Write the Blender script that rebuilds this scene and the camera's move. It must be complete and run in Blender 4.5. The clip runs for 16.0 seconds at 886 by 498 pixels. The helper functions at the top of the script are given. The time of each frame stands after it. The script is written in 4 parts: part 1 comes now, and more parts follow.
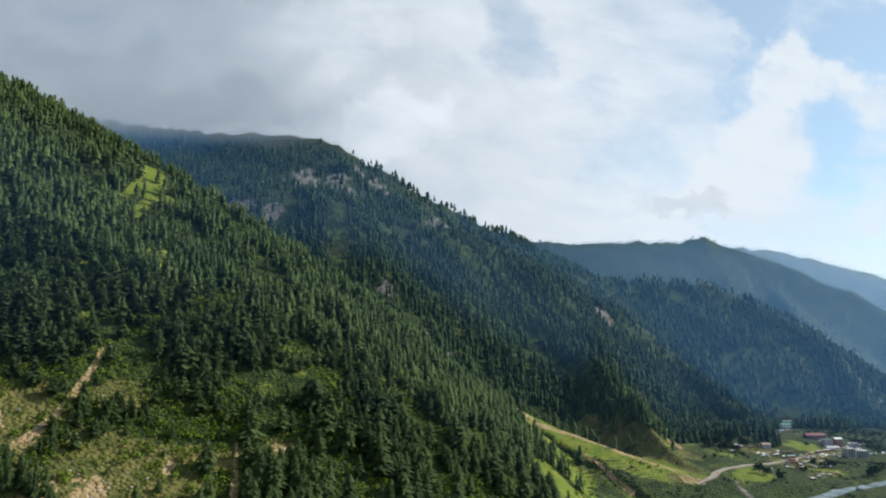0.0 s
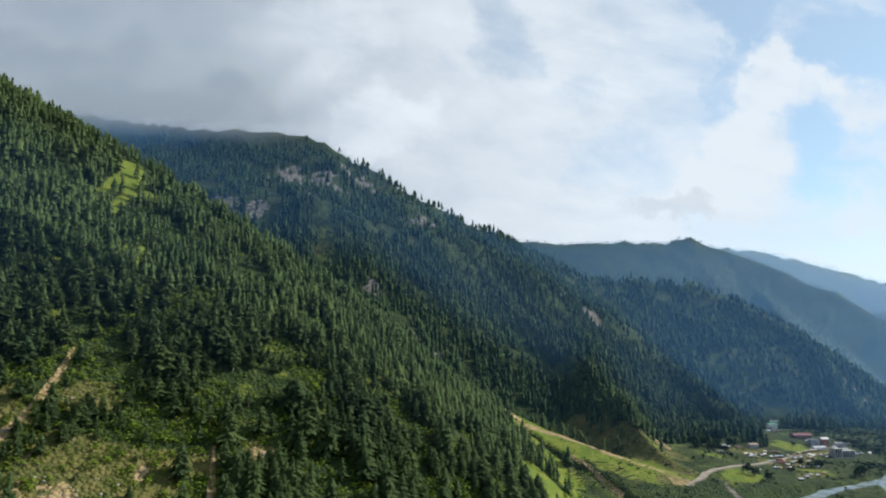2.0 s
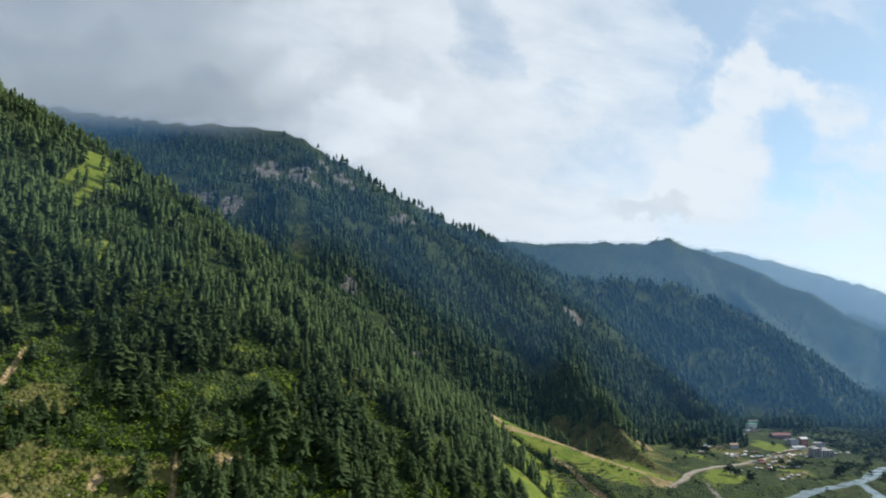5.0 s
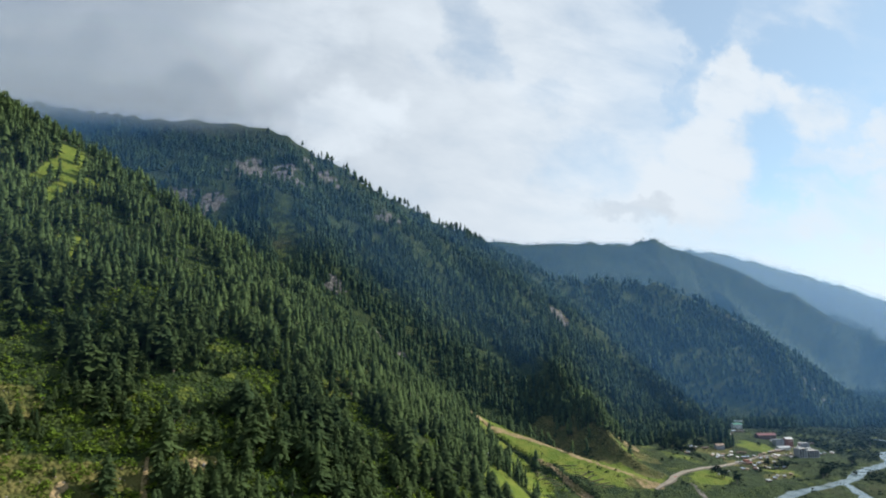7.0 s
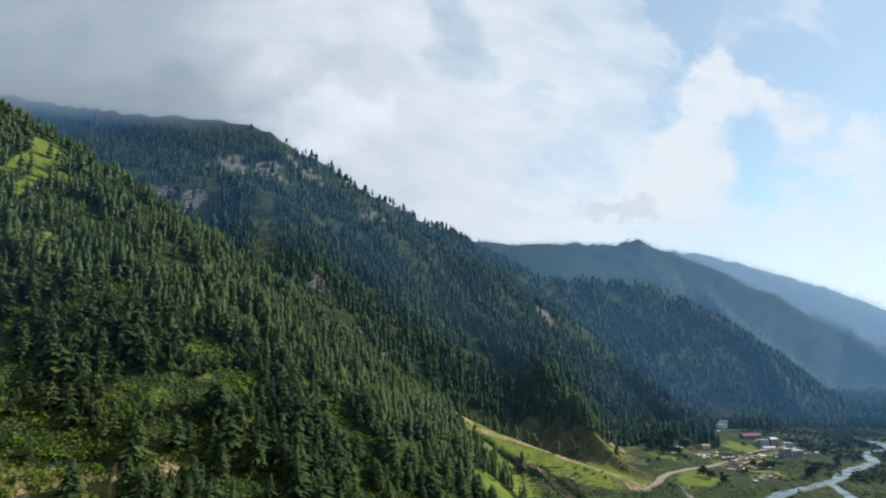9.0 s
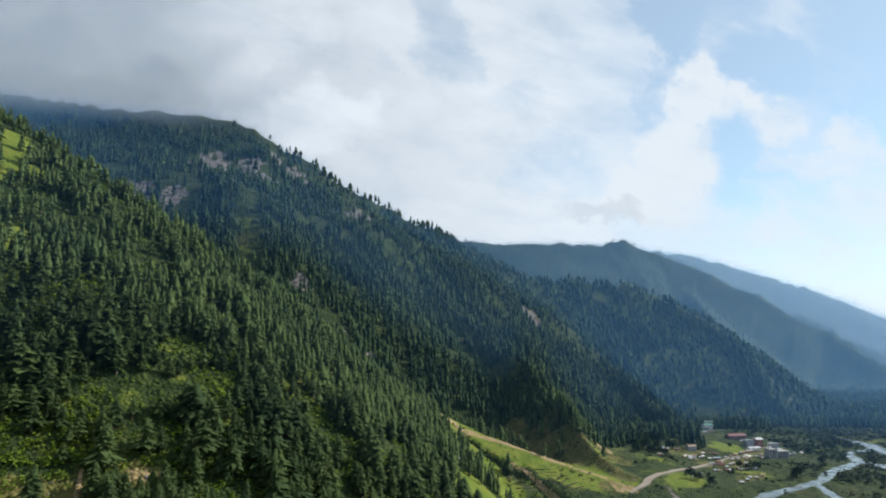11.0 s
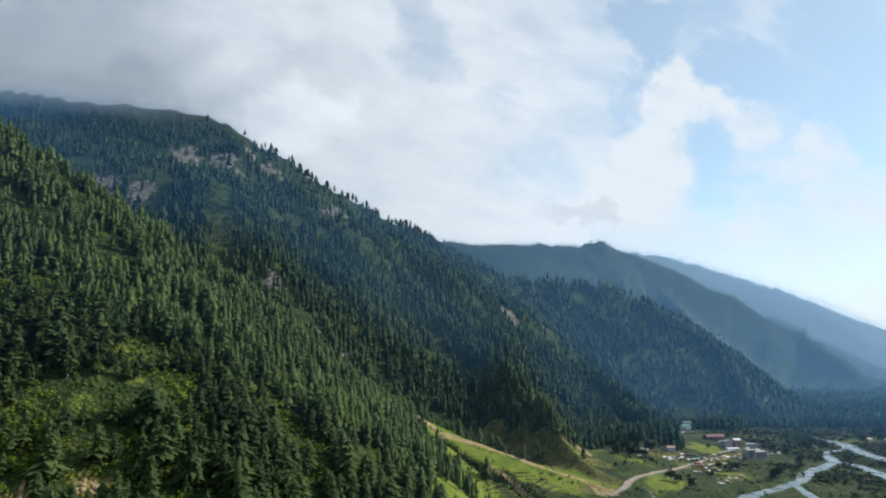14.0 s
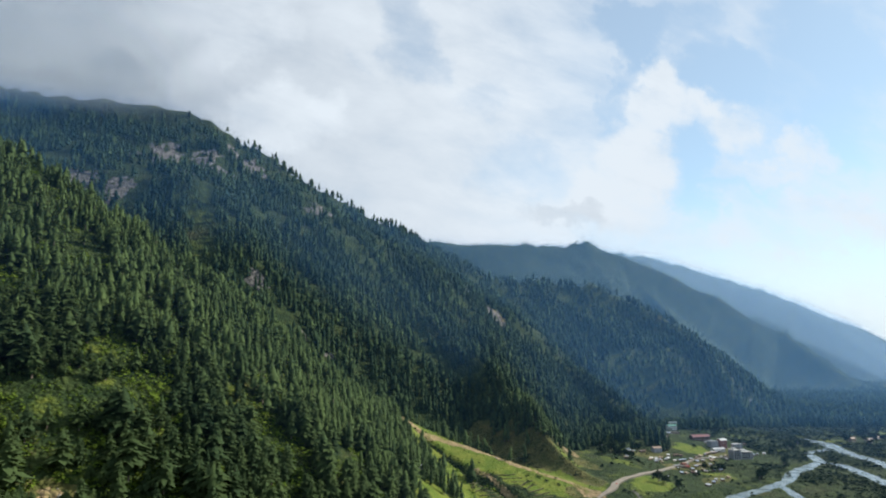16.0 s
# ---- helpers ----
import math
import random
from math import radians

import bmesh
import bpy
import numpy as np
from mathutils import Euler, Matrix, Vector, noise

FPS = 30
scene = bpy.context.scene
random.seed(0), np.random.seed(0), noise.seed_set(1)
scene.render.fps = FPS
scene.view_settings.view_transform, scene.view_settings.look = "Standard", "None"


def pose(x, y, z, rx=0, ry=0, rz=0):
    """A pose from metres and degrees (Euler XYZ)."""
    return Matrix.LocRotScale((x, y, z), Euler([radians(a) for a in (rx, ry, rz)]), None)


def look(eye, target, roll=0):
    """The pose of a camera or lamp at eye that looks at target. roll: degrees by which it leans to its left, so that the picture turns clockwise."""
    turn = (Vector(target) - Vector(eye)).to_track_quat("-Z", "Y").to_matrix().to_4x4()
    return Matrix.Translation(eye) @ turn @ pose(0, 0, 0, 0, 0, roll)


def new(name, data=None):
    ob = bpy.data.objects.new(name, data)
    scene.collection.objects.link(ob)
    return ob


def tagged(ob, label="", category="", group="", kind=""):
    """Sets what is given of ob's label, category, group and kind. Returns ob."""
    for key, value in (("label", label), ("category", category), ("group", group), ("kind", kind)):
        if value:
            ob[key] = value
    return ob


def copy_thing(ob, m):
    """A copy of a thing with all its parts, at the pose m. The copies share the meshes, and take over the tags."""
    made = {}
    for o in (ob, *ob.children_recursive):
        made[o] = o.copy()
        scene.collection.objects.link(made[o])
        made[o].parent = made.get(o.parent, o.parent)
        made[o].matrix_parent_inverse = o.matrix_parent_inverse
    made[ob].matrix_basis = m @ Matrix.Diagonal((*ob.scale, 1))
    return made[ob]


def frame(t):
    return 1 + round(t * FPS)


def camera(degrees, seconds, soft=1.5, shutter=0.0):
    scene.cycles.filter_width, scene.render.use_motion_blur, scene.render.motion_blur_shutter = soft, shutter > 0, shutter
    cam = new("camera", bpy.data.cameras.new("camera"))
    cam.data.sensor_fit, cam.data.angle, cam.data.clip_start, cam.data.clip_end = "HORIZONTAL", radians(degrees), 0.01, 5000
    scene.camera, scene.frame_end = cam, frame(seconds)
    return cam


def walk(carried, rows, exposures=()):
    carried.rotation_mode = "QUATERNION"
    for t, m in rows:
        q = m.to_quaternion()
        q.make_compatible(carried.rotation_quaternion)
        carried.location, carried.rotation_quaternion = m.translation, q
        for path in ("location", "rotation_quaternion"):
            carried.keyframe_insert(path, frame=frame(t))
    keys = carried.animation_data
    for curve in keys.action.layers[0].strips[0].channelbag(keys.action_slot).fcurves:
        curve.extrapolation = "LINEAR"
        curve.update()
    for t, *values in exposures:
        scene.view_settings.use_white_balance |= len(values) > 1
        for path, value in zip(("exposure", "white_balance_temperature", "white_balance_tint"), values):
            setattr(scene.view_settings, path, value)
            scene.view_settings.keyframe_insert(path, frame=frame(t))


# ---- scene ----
cam = camera(72.3, 16.0, soft=2.0)
METRES, EYE, TILT, LEAN, TURN = 110.0, 177.0, 9.3, 0.0, 0.0
ROWS = [
    (0.0, 0.0, 0.0, 0.0, 0.0, 0.0, -0.0),
    (0.5, 0.0004, 0.0315, -0.0067, -0.31, 0.01, -0.03),
    (1.0, 0.0009, 0.0636, -0.0108, -0.61, 0.0, -0.1),
    (1.5, 0.0014, 0.095, -0.0171, -0.91, 0.01, -0.14),
    (2.0, 0.0027, 0.1265, -0.0231, -1.21, 0.01, -0.19),
    (2.5, 0.0038, 0.1574, -0.0285, -1.5, -0.01, -0.23),
    (3.0, 0.005, 0.1884, -0.0344, -1.79, -0.0, -0.27),
    (3.5, 0.0067, 0.2195, -0.0398, -2.11, -0.0, -0.33),
    (4.0, 0.0082, 0.2508, -0.0461, -2.43, 0.0, -0.39),
    (6.5, 0.022, 0.4038, -0.0733, -4.06, 0.05, -0.66),
    (7.0, 0.0255, 0.4339, -0.0785, -4.39, 0.05, -0.72),
    (7.5, 0.0281, 0.465, -0.0844, -4.73, 0.07, -0.78),
    (8.0, 0.0313, 0.496, -0.0899, -5.06, 0.07, -0.83),
    (8.5, 0.035, 0.5256, -0.0954, -5.39, 0.08, -0.89),
    (9.0, 0.0385, 0.5563, -0.1009, -5.74, 0.09, -0.95),
    (11.5, 0.0585, 0.7099, -0.1267, -7.42, 0.14, -1.24),
    (12.0, 0.0635, 0.7398, -0.1324, -7.77, 0.16, -1.29),
    (12.5, 0.0687, 0.7696, -0.137, -8.11, 0.19, -1.34),
    (13.0, 0.0741, 0.7993, -0.1429, -8.45, 0.2, -1.39),
    (13.5, 0.0789, 0.8302, -0.1483, -8.78, 0.21, -1.43),
    (14.0, 0.0853, 0.8591, -0.1538, -9.1, 0.25, -1.47),
    (14.5, 0.0908, 0.8891, -0.1584, -9.44, 0.27, -1.52),
    (15.0, 0.0978, 0.9175, -0.1634, -9.77, 0.3, -1.56),
    (15.5, 0.1027, 0.9483, -0.1691, -10.12, 0.31, -1.6),
    (16.0, 0.11, 0.9763, -0.1743, -10.43, 0.31, -1.65),
]
walk(cam, [(t, pose(0, 0, EYE, TILT, LEAN, TURN) @ pose(METRES * x, METRES * y, METRES * z, 90 + pitch, roll, yaw)) for t, x, y, z, yaw, pitch, roll in ROWS], [(0.0, 0.26), (16.0, 0.26)])

# ---- sky and sun ----
SUN_ELEVATION, SUN_AZIMUTH = 36.0, 75.0   # degrees; azimuth from straight ahead to the right
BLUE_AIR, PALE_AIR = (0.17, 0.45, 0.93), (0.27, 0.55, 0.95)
# sheets added to stand for distance haze, stronger to the left to lift the mountain
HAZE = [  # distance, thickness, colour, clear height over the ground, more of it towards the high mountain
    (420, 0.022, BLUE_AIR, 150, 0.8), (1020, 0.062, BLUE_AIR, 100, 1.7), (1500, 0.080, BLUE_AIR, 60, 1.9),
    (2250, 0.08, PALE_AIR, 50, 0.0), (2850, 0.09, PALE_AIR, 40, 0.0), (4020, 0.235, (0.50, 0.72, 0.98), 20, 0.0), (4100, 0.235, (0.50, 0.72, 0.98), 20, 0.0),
]


class Nodes:
    """A short way to write node trees."""

    def __init__(self, tree):
        self.tree = tree
        tree.nodes.clear()

    def add(self, kind, **inputs):
        node = self.tree.nodes.new(kind)
        for key, value in inputs.items():
            self.plug(node.inputs[key.replace("_", " ")], value)
        return node

    def plug(self, socket, value):
        if isinstance(value, bpy.types.NodeSocket):
            self.tree.links.new(value, socket)
        else:
            socket.default_value = value

    def math(self, op, a, b=0.0, clamp=False):
        node = self.tree.nodes.new("ShaderNodeMath")
        node.operation, node.use_clamp = op, clamp
        self.plug(node.inputs[0], a)
        self.plug(node.inputs[1], b)
        return node.outputs[0]

    def mix(self, f, a, b):
        node = self.tree.nodes.new("ShaderNodeMix")
        node.data_type = "RGBA"
        self.plug(node.inputs[0], f)
        for socket, value in ((node.inputs[6], a), (node.inputs[7], b)):
            self.plug(socket, (*value, 1) if isinstance(value, tuple) and len(value) == 3 else value)
        return node.outputs[2]

    def ramp(self, value, low, high, to_low=0.0, to_high=1.0):
        node = self.tree.nodes.new("ShaderNodeMapRange")
        node.interpolation_type = "SMOOTHSTEP"
        for socket, v in zip(node.inputs[:5], (value, low, high, to_low, to_high)):
            self.plug(socket, v)
        return node.outputs[0]

    def noise(self, vector, scale, detail=4.0, rough=0.55, distortion=0.0):
        node = self.add("ShaderNodeTexNoise", Vector=vector, Scale=scale, Detail=detail, Roughness=rough, Distortion=distortion)
        return node.outputs[0]


def make_world():
    world = bpy.data.worlds.new("sky")
    scene.world = world
    world.use_nodes = True
    n = Nodes(world.node_tree)
    sky = n.add("ShaderNodeTexSky")
    sky.sky_type, sky.sun_disc = "NISHITA", False
    sky.sun_elevation, sky.sun_rotation = radians(SUN_ELEVATION), radians(SUN_AZIMUTH)
    sky.altitude, sky.air_density, sky.dust_density = 2400, 1.0, 1.5
    way = n.add("ShaderNodeTexCoord").outputs["Generated"]
    xyz = n.add("ShaderNodeSeparateXYZ", Vector=way)
    x, y, z = xyz.outputs
    ahead = n.math("MAXIMUM", y, 0.12)
    u, v = n.math("DIVIDE", x, ahead), n.math("DIVIDE", z, ahead)   # across and up, on a plane ahead

    # cloud edges are frayed by bending the plane they lie in
    flat = n.add("ShaderNodeCombineXYZ", X=u, Y=v, Z=0.0).outputs[0]

    def fray(scale, detail, amount, shift):
        moved = n.add("ShaderNodeVectorMath")
        moved.operation = "ADD"
        n.plug(moved.inputs[0], flat)
        moved.inputs[1].default_value = shift
        return n.math("MULTIPLY", n.math("SUBTRACT", n.noise(moved.outputs[0], scale, detail, 0.60), 0.5), amount)

    uu = n.math("ADD", u, fray(7.0, 8.0, 0.26, (0, 0, 1)))
    vv = n.math("ADD", v, fray(7.0, 8.0, 0.24, (3, 1, 4)))

    def blob(cu, cv, ru, rv):
        a = n.math("DIVIDE", n.math("SUBTRACT", uu, cu), ru)
        b = n.math("DIVIDE", n.math("SUBTRACT", vv, cv), rv)
        return n.ramp(n.math("ADD", n.math("MULTIPLY", a, a), n.math("MULTIPLY", b, b)), 1.25, 0.0)

    soft = n.noise(flat, 2.6, 6.0, 0.55, 0.25)
    stretched = n.add("ShaderNodeCombineXYZ", X=n.math("ADD", u, n.math("MULTIPLY", v, -0.5)), Y=n.math("MULTIPLY", n.math("ADD", v, n.math("MULTIPLY", u, 0.25)), 2.2), Z=2.0).outputs[0]
    puff = n.noise(stretched, 5.0, 8.0, 0.60, 0.2)
    # where the cloud lies: a closed deck ahead, torn open towards the right
    cover = n.ramp(u, 0.78, 0.10, 0.22, 1.05)
    for sign, *b in CLOUDS:
        cover = n.math("ADD", cover, n.math("MULTIPLY", blob(*b), sign))
    for tex, amount in ((soft, 0.9), (puff, 1.3)):
        cover = n.math("ADD", cover, n.math("MULTIPLY", n.math("SUBTRACT", tex, 0.5), amount))
    mask = n.ramp(cover, -0.25, 1.15)
    # thick cloud towards the mountain is grey, thin cloud white
    grey = n.ramp(n.math("ADD", u, n.math("MULTIPLY", n.math("SUBTRACT", soft, 0.5), 0.8)), 0.50, -0.80, 0.0, 0.85)
    for amount, *b in SHADES:
        grey = n.math("ADD", grey, n.math("MULTIPLY", blob(*b), amount))
    grey = n.math("ADD", grey, n.math("MULTIPLY", n.math("SUBTRACT", puff, 0.5), -0.55), clamp=True)
    cloud = n.mix(grey, CLOUD_WHITE, CLOUD_GREY)
    blue = n.add("ShaderNodeVectorMath")
    blue.operation = "MULTIPLY"
    n.plug(blue.inputs[0], sky.outputs[0])
    blue.inputs[1].default_value = (0.15, 0.185, 0.17)
    low = n.ramp(v, 0.30, 0.04)
    open_sky = n.mix(n.math("ADD", n.math("MULTIPLY", low, 0.55), 0.34), blue.outputs[0], CLOUD_WHITE)
    back = n.add("ShaderNodeBackground", Color=n.mix(mask, open_sky, cloud), Strength=0.835)
    out = n.add("ShaderNodeOutputWorld")
    n.tree.links.new(back.outputs[0], out.inputs[0])


CLOUD_WHITE, CLOUD_GREY = (0.79, 0.87, 0.95), (0.29, 0.36, 0.455)
CLOUDS = [  # more or less cloud: amount, centre across and up, half-width across and up
    (-0.6, 0.12, 0.55, 0.07, 0.09), (-0.72, 0.57, 0.60, 0.10, 0.07), (-0.64, 0.75, 0.54, 0.10, 0.08), (-0.56, 0.67, 0.36, 0.07, 0.12), (-0.32, 0.25, 0.46, 0.08, 0.05), (-0.36, 0.33, 0.32, 0.10, 0.07), (-0.32, 0.52, 0.48, 0.03, 0.12),
    (0.64, 0.59, 0.53, 0.07, 0.04), (0.72, 0.62, 0.47, 0.11, 0.07), (0.64, 0.74, 0.44, 0.08, 0.08), (0.72, 0.57, 0.35, 0.10, 0.08), (0.48, 0.51, 0.26, 0.11, 0.07), (0.56, 0.91, 0.39, 0.07, 0.04), (-0.56, 0.97, 0.56, 0.17, 0.20), (-0.32, 0.66, 0.64, 0.08, 0.05), (0.28, 1.03, 0.30, 0.22, 0.09), (0.45, 0.89, 0.24, 0.34, 0.07), (0.4, 0.79, 0.34, 0.13, 0.03),
]
SHADES = [  # darker or lighter cloud, likewise
    (0.36, -0.45, 0.41, 0.23, 0.06), (0.3, 0.41, 0.23, 0.10, 0.03), (-0.25, -0.22, 0.55, 0.16, 0.08), (-0.25, -0.08, 0.39, 0.12, 0.07), (0.18, -0.63, 0.49, 0.16, 0.06),
]
make_world()
sun = new("sun", bpy.data.lights.new("sun", "SUN"))
sun.data.energy, sun.data.angle, sun.data.color = 4.9, radians(0.6), (1.0, 0.94, 0.85)
e, a = radians(SUN_ELEVATION), radians(SUN_AZIMUTH)
sun.matrix_world = look((0, 0, 900), Vector((0, 0, 900)) - Vector((math.sin(a) * math.cos(e), math.cos(a) * math.cos(e), math.sin(e))))


# ---- the lie of the land ----
def hashed(ix, iy, seed):
    h = (ix.astype(np.int64) * 374761393 + iy.astype(np.int64) * 668265263 + seed * 974634777) & 0xFFFFFFFF
    h = ((h ^ (h >> 13)) * 1274126177) & 0xFFFFFFFF
    return ((h ^ (h >> 16)) & 0xFFFF) / 65535.0


def rough(x, y, size, seed=0):
    """Smooth noise from -1 to 1 with lumps of about that size."""
    x, y = np.asarray(x, float) / size, np.asarray(y, float) / size
    ix, iy = np.floor(x), np.floor(y)
    fx, fy = x - ix, y - iy
    fx, fy = fx * fx * (3 - 2 * fx), fy * fy * (3 - 2 * fy)
    a, b = hashed(ix, iy, seed), hashed(ix + 1, iy, seed)
    c, d = hashed(ix, iy + 1, seed), hashed(ix + 1, iy + 1, seed)
    return 2 * ((a + (b - a) * fx) * (1 - fy) + (c + (d - c) * fx) * fy) - 1


def along(x, y, line):
    """Distance to a line of plan points, and the third number of its points there."""
    best, value = np.full(np.shape(x), 1e9), np.zeros(np.shape(x))
    for (ax, ay, az), (bx, by, bz) in zip(line, line[1:]):
        dx, dy = bx - ax, by - ay
        s = np.clip(((x - ax) * dx + (y - ay) * dy) / (dx * dx + dy * dy), 0, 1)
        d = np.hypot(x - ax - s * dx, y - ay - s * dy)
        near = d < best
        best, value = np.where(near, d, best), np.where(near, az + s * (bz - az), value)
    return best, value


RIDGES = [  # crest points, steepness, hollowness of the flanks
    # the great mountain, up to its summit in the cloud and down to its nose by the river
    ([(-1500, 1500, 800), (-900, 1530, 775), (-728, 1540, 757), (-594, 1545, 742), (-476, 1555, 752), (-371, 1560, 742), (-291, 1565, 724), (-221, 1590, 674), (-131, 1620, 650), (-39, 1680, 591)], 4.7, 0.70),
    ([(-39, 1680, 591), (26, 1700, 570), (144, 1760, 522), (260, 1820, 494), (382, 1880, 442), (499, 1930, 396), (613, 1950, 388), (723, 1950, 389), (827, 1940, 374)], 4.4, 0.70),
    ([(827, 1940, 374), (915, 1900, 346), (974, 1850, 303), (1021, 1790, 248), (1035, 1710, 203), (1035, 1640, 171), (1021, 1560, 113), (1003, 1480, 60), (992, 1430, 28), (985, 1385, 6)], 2.2, 0.80),
    # its inner spurs
    ([(-240, 1460, 560), (-188, 1370, 470), (-108, 1350, 440), (-17, 1310, 388), (67, 1270, 342), (134, 1230, 300), (193, 1180, 245), (236, 1130, 189), (268, 1060, 147), (282, 980, 112), (287, 905, 82), (288, 855, 54), (300, 830, 36), (318, 806, 16)], 2.7, 0.84),
    ([(420, 1740, 345), (445, 1620, 252), (512, 1520, 181), (571, 1430, 127), (616, 1340, 71), (638, 1270, 33), (650, 1200, 8)], 2.6, 0.84),
    ([(-420, 1480, 600), (-400, 1300, 470), (-350, 1150, 350), (-300, 1050, 260)], 2.0, 0.82),
    ([(-30, 1300, 365), (-60, 1160, 320), (-80, 1063, 262), (-50, 960, 165), (0, 880, 96)], 2.2, 0.82),
    # far mountains
    ([(-200, 3500, 900), (534, 3500, 806), (705, 3450, 772), (1017, 3400, 772), (1210, 3400, 779), (1306, 3400, 770), (1485, 3400, 812), (1674, 3350, 714), (1844, 3250, 624), (1951, 3150, 536), (2068, 3050, 458), (2172, 2930, 346), (2265, 2850, 271), (2347, 2700, 152), (2397, 2600, 60)], 2.4, 0.80),
    ([(900, 4100, 880), (1592, 4000, 880), (2067, 3950, 828), (2343, 3850, 750), (2617, 3650, 616), (2703, 3500, 560), (2846, 3350, 436), (2928, 3200, 308), (3035, 3000, 120)], 2.4, 0.80),
    ([(1674, 3350, 640), (1640, 2950, 430), (1560, 2600, 260), (1500, 2300, 120), (1460, 2100, 40)], 1.9, 0.84),
    ([(2500, 4100, 760), (2801, 3900, 645), (3066, 3600, 475), (3252, 3450, 358), (3396, 3330, 235)], 2.4, 0.80),
    # the far side's feet, the apron under the woods, and the fan of rubble
    ([(330, 900, 40), (480, 1040, 24), (590, 1130, 32), (760, 1215, 22), (930, 1320, 8)], 0.20, 1.0),
    ([(60, 880, 108), (94, 860, 102), (137, 860, 82), (165, 850, 68), (205, 830, 53), (245, 815, 39), (282, 800, 22), (302, 790, 10)], 0.34, 1.0),
]
GULLY = [(118, 852, 4), (140, 828, 7), (162, 800, 9), (200, 760, 11), (222, 722, 12)]
TERRACES = [(180, 785, 30, 30, 3.2), (228, 795, 34, 28, 3.0), (285, 935, 30, 44, 4.0), (150, 730, 30, 34, 3.2)]
RIVER = {  # plan points and half-width
    "main": [(400, 725, 9), (502, 802, 9), (555, 826, 9), (588, 846, 8), (625, 868, 9), (678, 918, 10), (728, 948, 10), (778, 981, 10), (800, 1016, 10), (828, 1062, 8), (900, 1090, 7)],
    "broad": [(850, 1290, 7), (920, 1240, 11), (942, 1215, 15), (941, 1180, 20), (938, 1140, 20), (907, 1080, 18), (886, 1029, 17), (873, 983, 16), (856, 930, 16), (810, 820, 15)],
    "link": [(782, 985, 8), (792, 962, 9), (783, 928, 10), (768, 889, 11), (744, 830, 12), (715, 760, 12)],
    "side": [(600, 853, 4), (584, 811, 5), (565, 770, 6), (520, 700, 6)],
}
RIVER = {name: [(x, y, 0.62 * w) for x, y, w in line] for name, line in RIVER.items()}


def height(x, y):
    x, y = np.asarray(x, float), np.asarray(y, float)
    wx, wy = x + 14 * rough(x, y, 130, 5), y + 14 * rough(x, y, 130, 6)
    # the near flank: a face, its steep right side and its back
    face = 114 - 0.42 * (wx + 130) + 0.53 * (wy - 440)
    side = 188 - 0.82 * (wx + 53) + 0.15 * (wy - 690)
    back = 262 - 0.75 * np.minimum(wx + 130, 0) - 0.63 * np.maximum(wx + 130, 0) - 0.62 * (wy - 770)
    k = 14.0
    near = -k * np.log(np.exp(-np.clip(face, -300, 2500) / k) + np.exp(-np.clip(side, -300, 2500) / k) + np.exp(-np.clip(back, -300, 2500) / k))
    floor = 1.2 + 0.8 * rough(x, y, 60, 3) + 0.006 * np.maximum(0, 560 - x) 
    k = 9.0
    top = np.maximum(near, floor)
    total = np.exp((near - top) / k) + np.exp((floor - top) / k)
    out = top + k * np.log(total)
    for line, steep, p in RIDGES:
        d, z = along(wx, wy, line)
        one = z - steep * ((d + 30) ** p - 30 ** p) - 0.5 * np.maximum(0, d - 380)
        top = np.maximum(out, one)
        out = top + k * np.log(np.exp((out - top) / k) + np.exp((one - top) / k))
    hill = np.clip((out - 25) / 120, 0, 1)
    far = np.clip((y - 900) / 900, 0.6, 1.3) * np.clip((3400 - y) / 1200, 0.45, 1)
    calm = np.where((y < 2400) & (out > 600), np.clip((770 - out) / 170, 0.25, 1), 1)   # the summit crest is even
    out = out + hill * far * calm * (np.where(y > 1000, 13, 9) * (1 - 2 * np.abs(rough(x + 0.4 * y, y, 170, 1))) + 4 * rough(x, y, 60, 2) + 1.6 * rough(x, y, 22, 4))
    out = out + (0.4 + hill) * 0.5 * rough(x, y, 8, 7)
    # the gully that cuts the fan, and the field terraces
    d, w = along(x, y, GULLY)
    out = out - 8.0 * np.clip(1 - (d / w) ** 2, 0, 1) * (out > 6)
    for cx, cy, rx, ry, step in TERRACES:
        a = np.clip(1.5 - ((x - cx) / rx) ** 2 - ((y - cy) / ry) ** 2, 0, 1)
        q = out / step + 0.25 * rough(x, y, 30, 8)
        f = q - np.floor(q)
        out = out + a * step * (np.clip((f - 0.66) / 0.34, 0, 1) - f) * 1.0
    # river beds
    for line in RIVER.values():
        d, w = along(x, y, line)
        d = d + 2.5 * rough(x, y, 16, 9) + 1.2 * rough(x, y, 6, 10)
        out = np.where(d < w + 14, np.minimum(out, np.maximum(-1.2, -1.2 + 0.5 * (d - w))), out)
    return out


# ---- materials ----
def material(name, build, **settings):
    mat = bpy.data.materials.new(name)
    mat.use_nodes = True
    n = Nodes(mat.node_tree)
    out = n.add("ShaderNodeOutputMaterial")
    n.tree.links.new(build(n), out.inputs[0])
    return mat


def where(n):
    return n.add("ShaderNodeNewGeometry").outputs["Position"]


def surface(n, colour, rough_value=0.9, bump=None, strength=0.5, distance=1.0, **more):
    bsdf = n.add("ShaderNodeBsdfPrincipled", Base_Color=colour, Roughness=rough_value)
    bsdf.inputs["Specular IOR Level"].default_value = more.get("gloss", 0.2)
    bsdf.inputs["Metallic"].default_value = more.get("metal", 0.0)
    if bump is not None:
        n.plug(bsdf.inputs["Normal"], n.add("ShaderNodeBump", Height=bump, Strength=strength, Distance=distance).outputs[0])
    return bsdf.outputs[0]


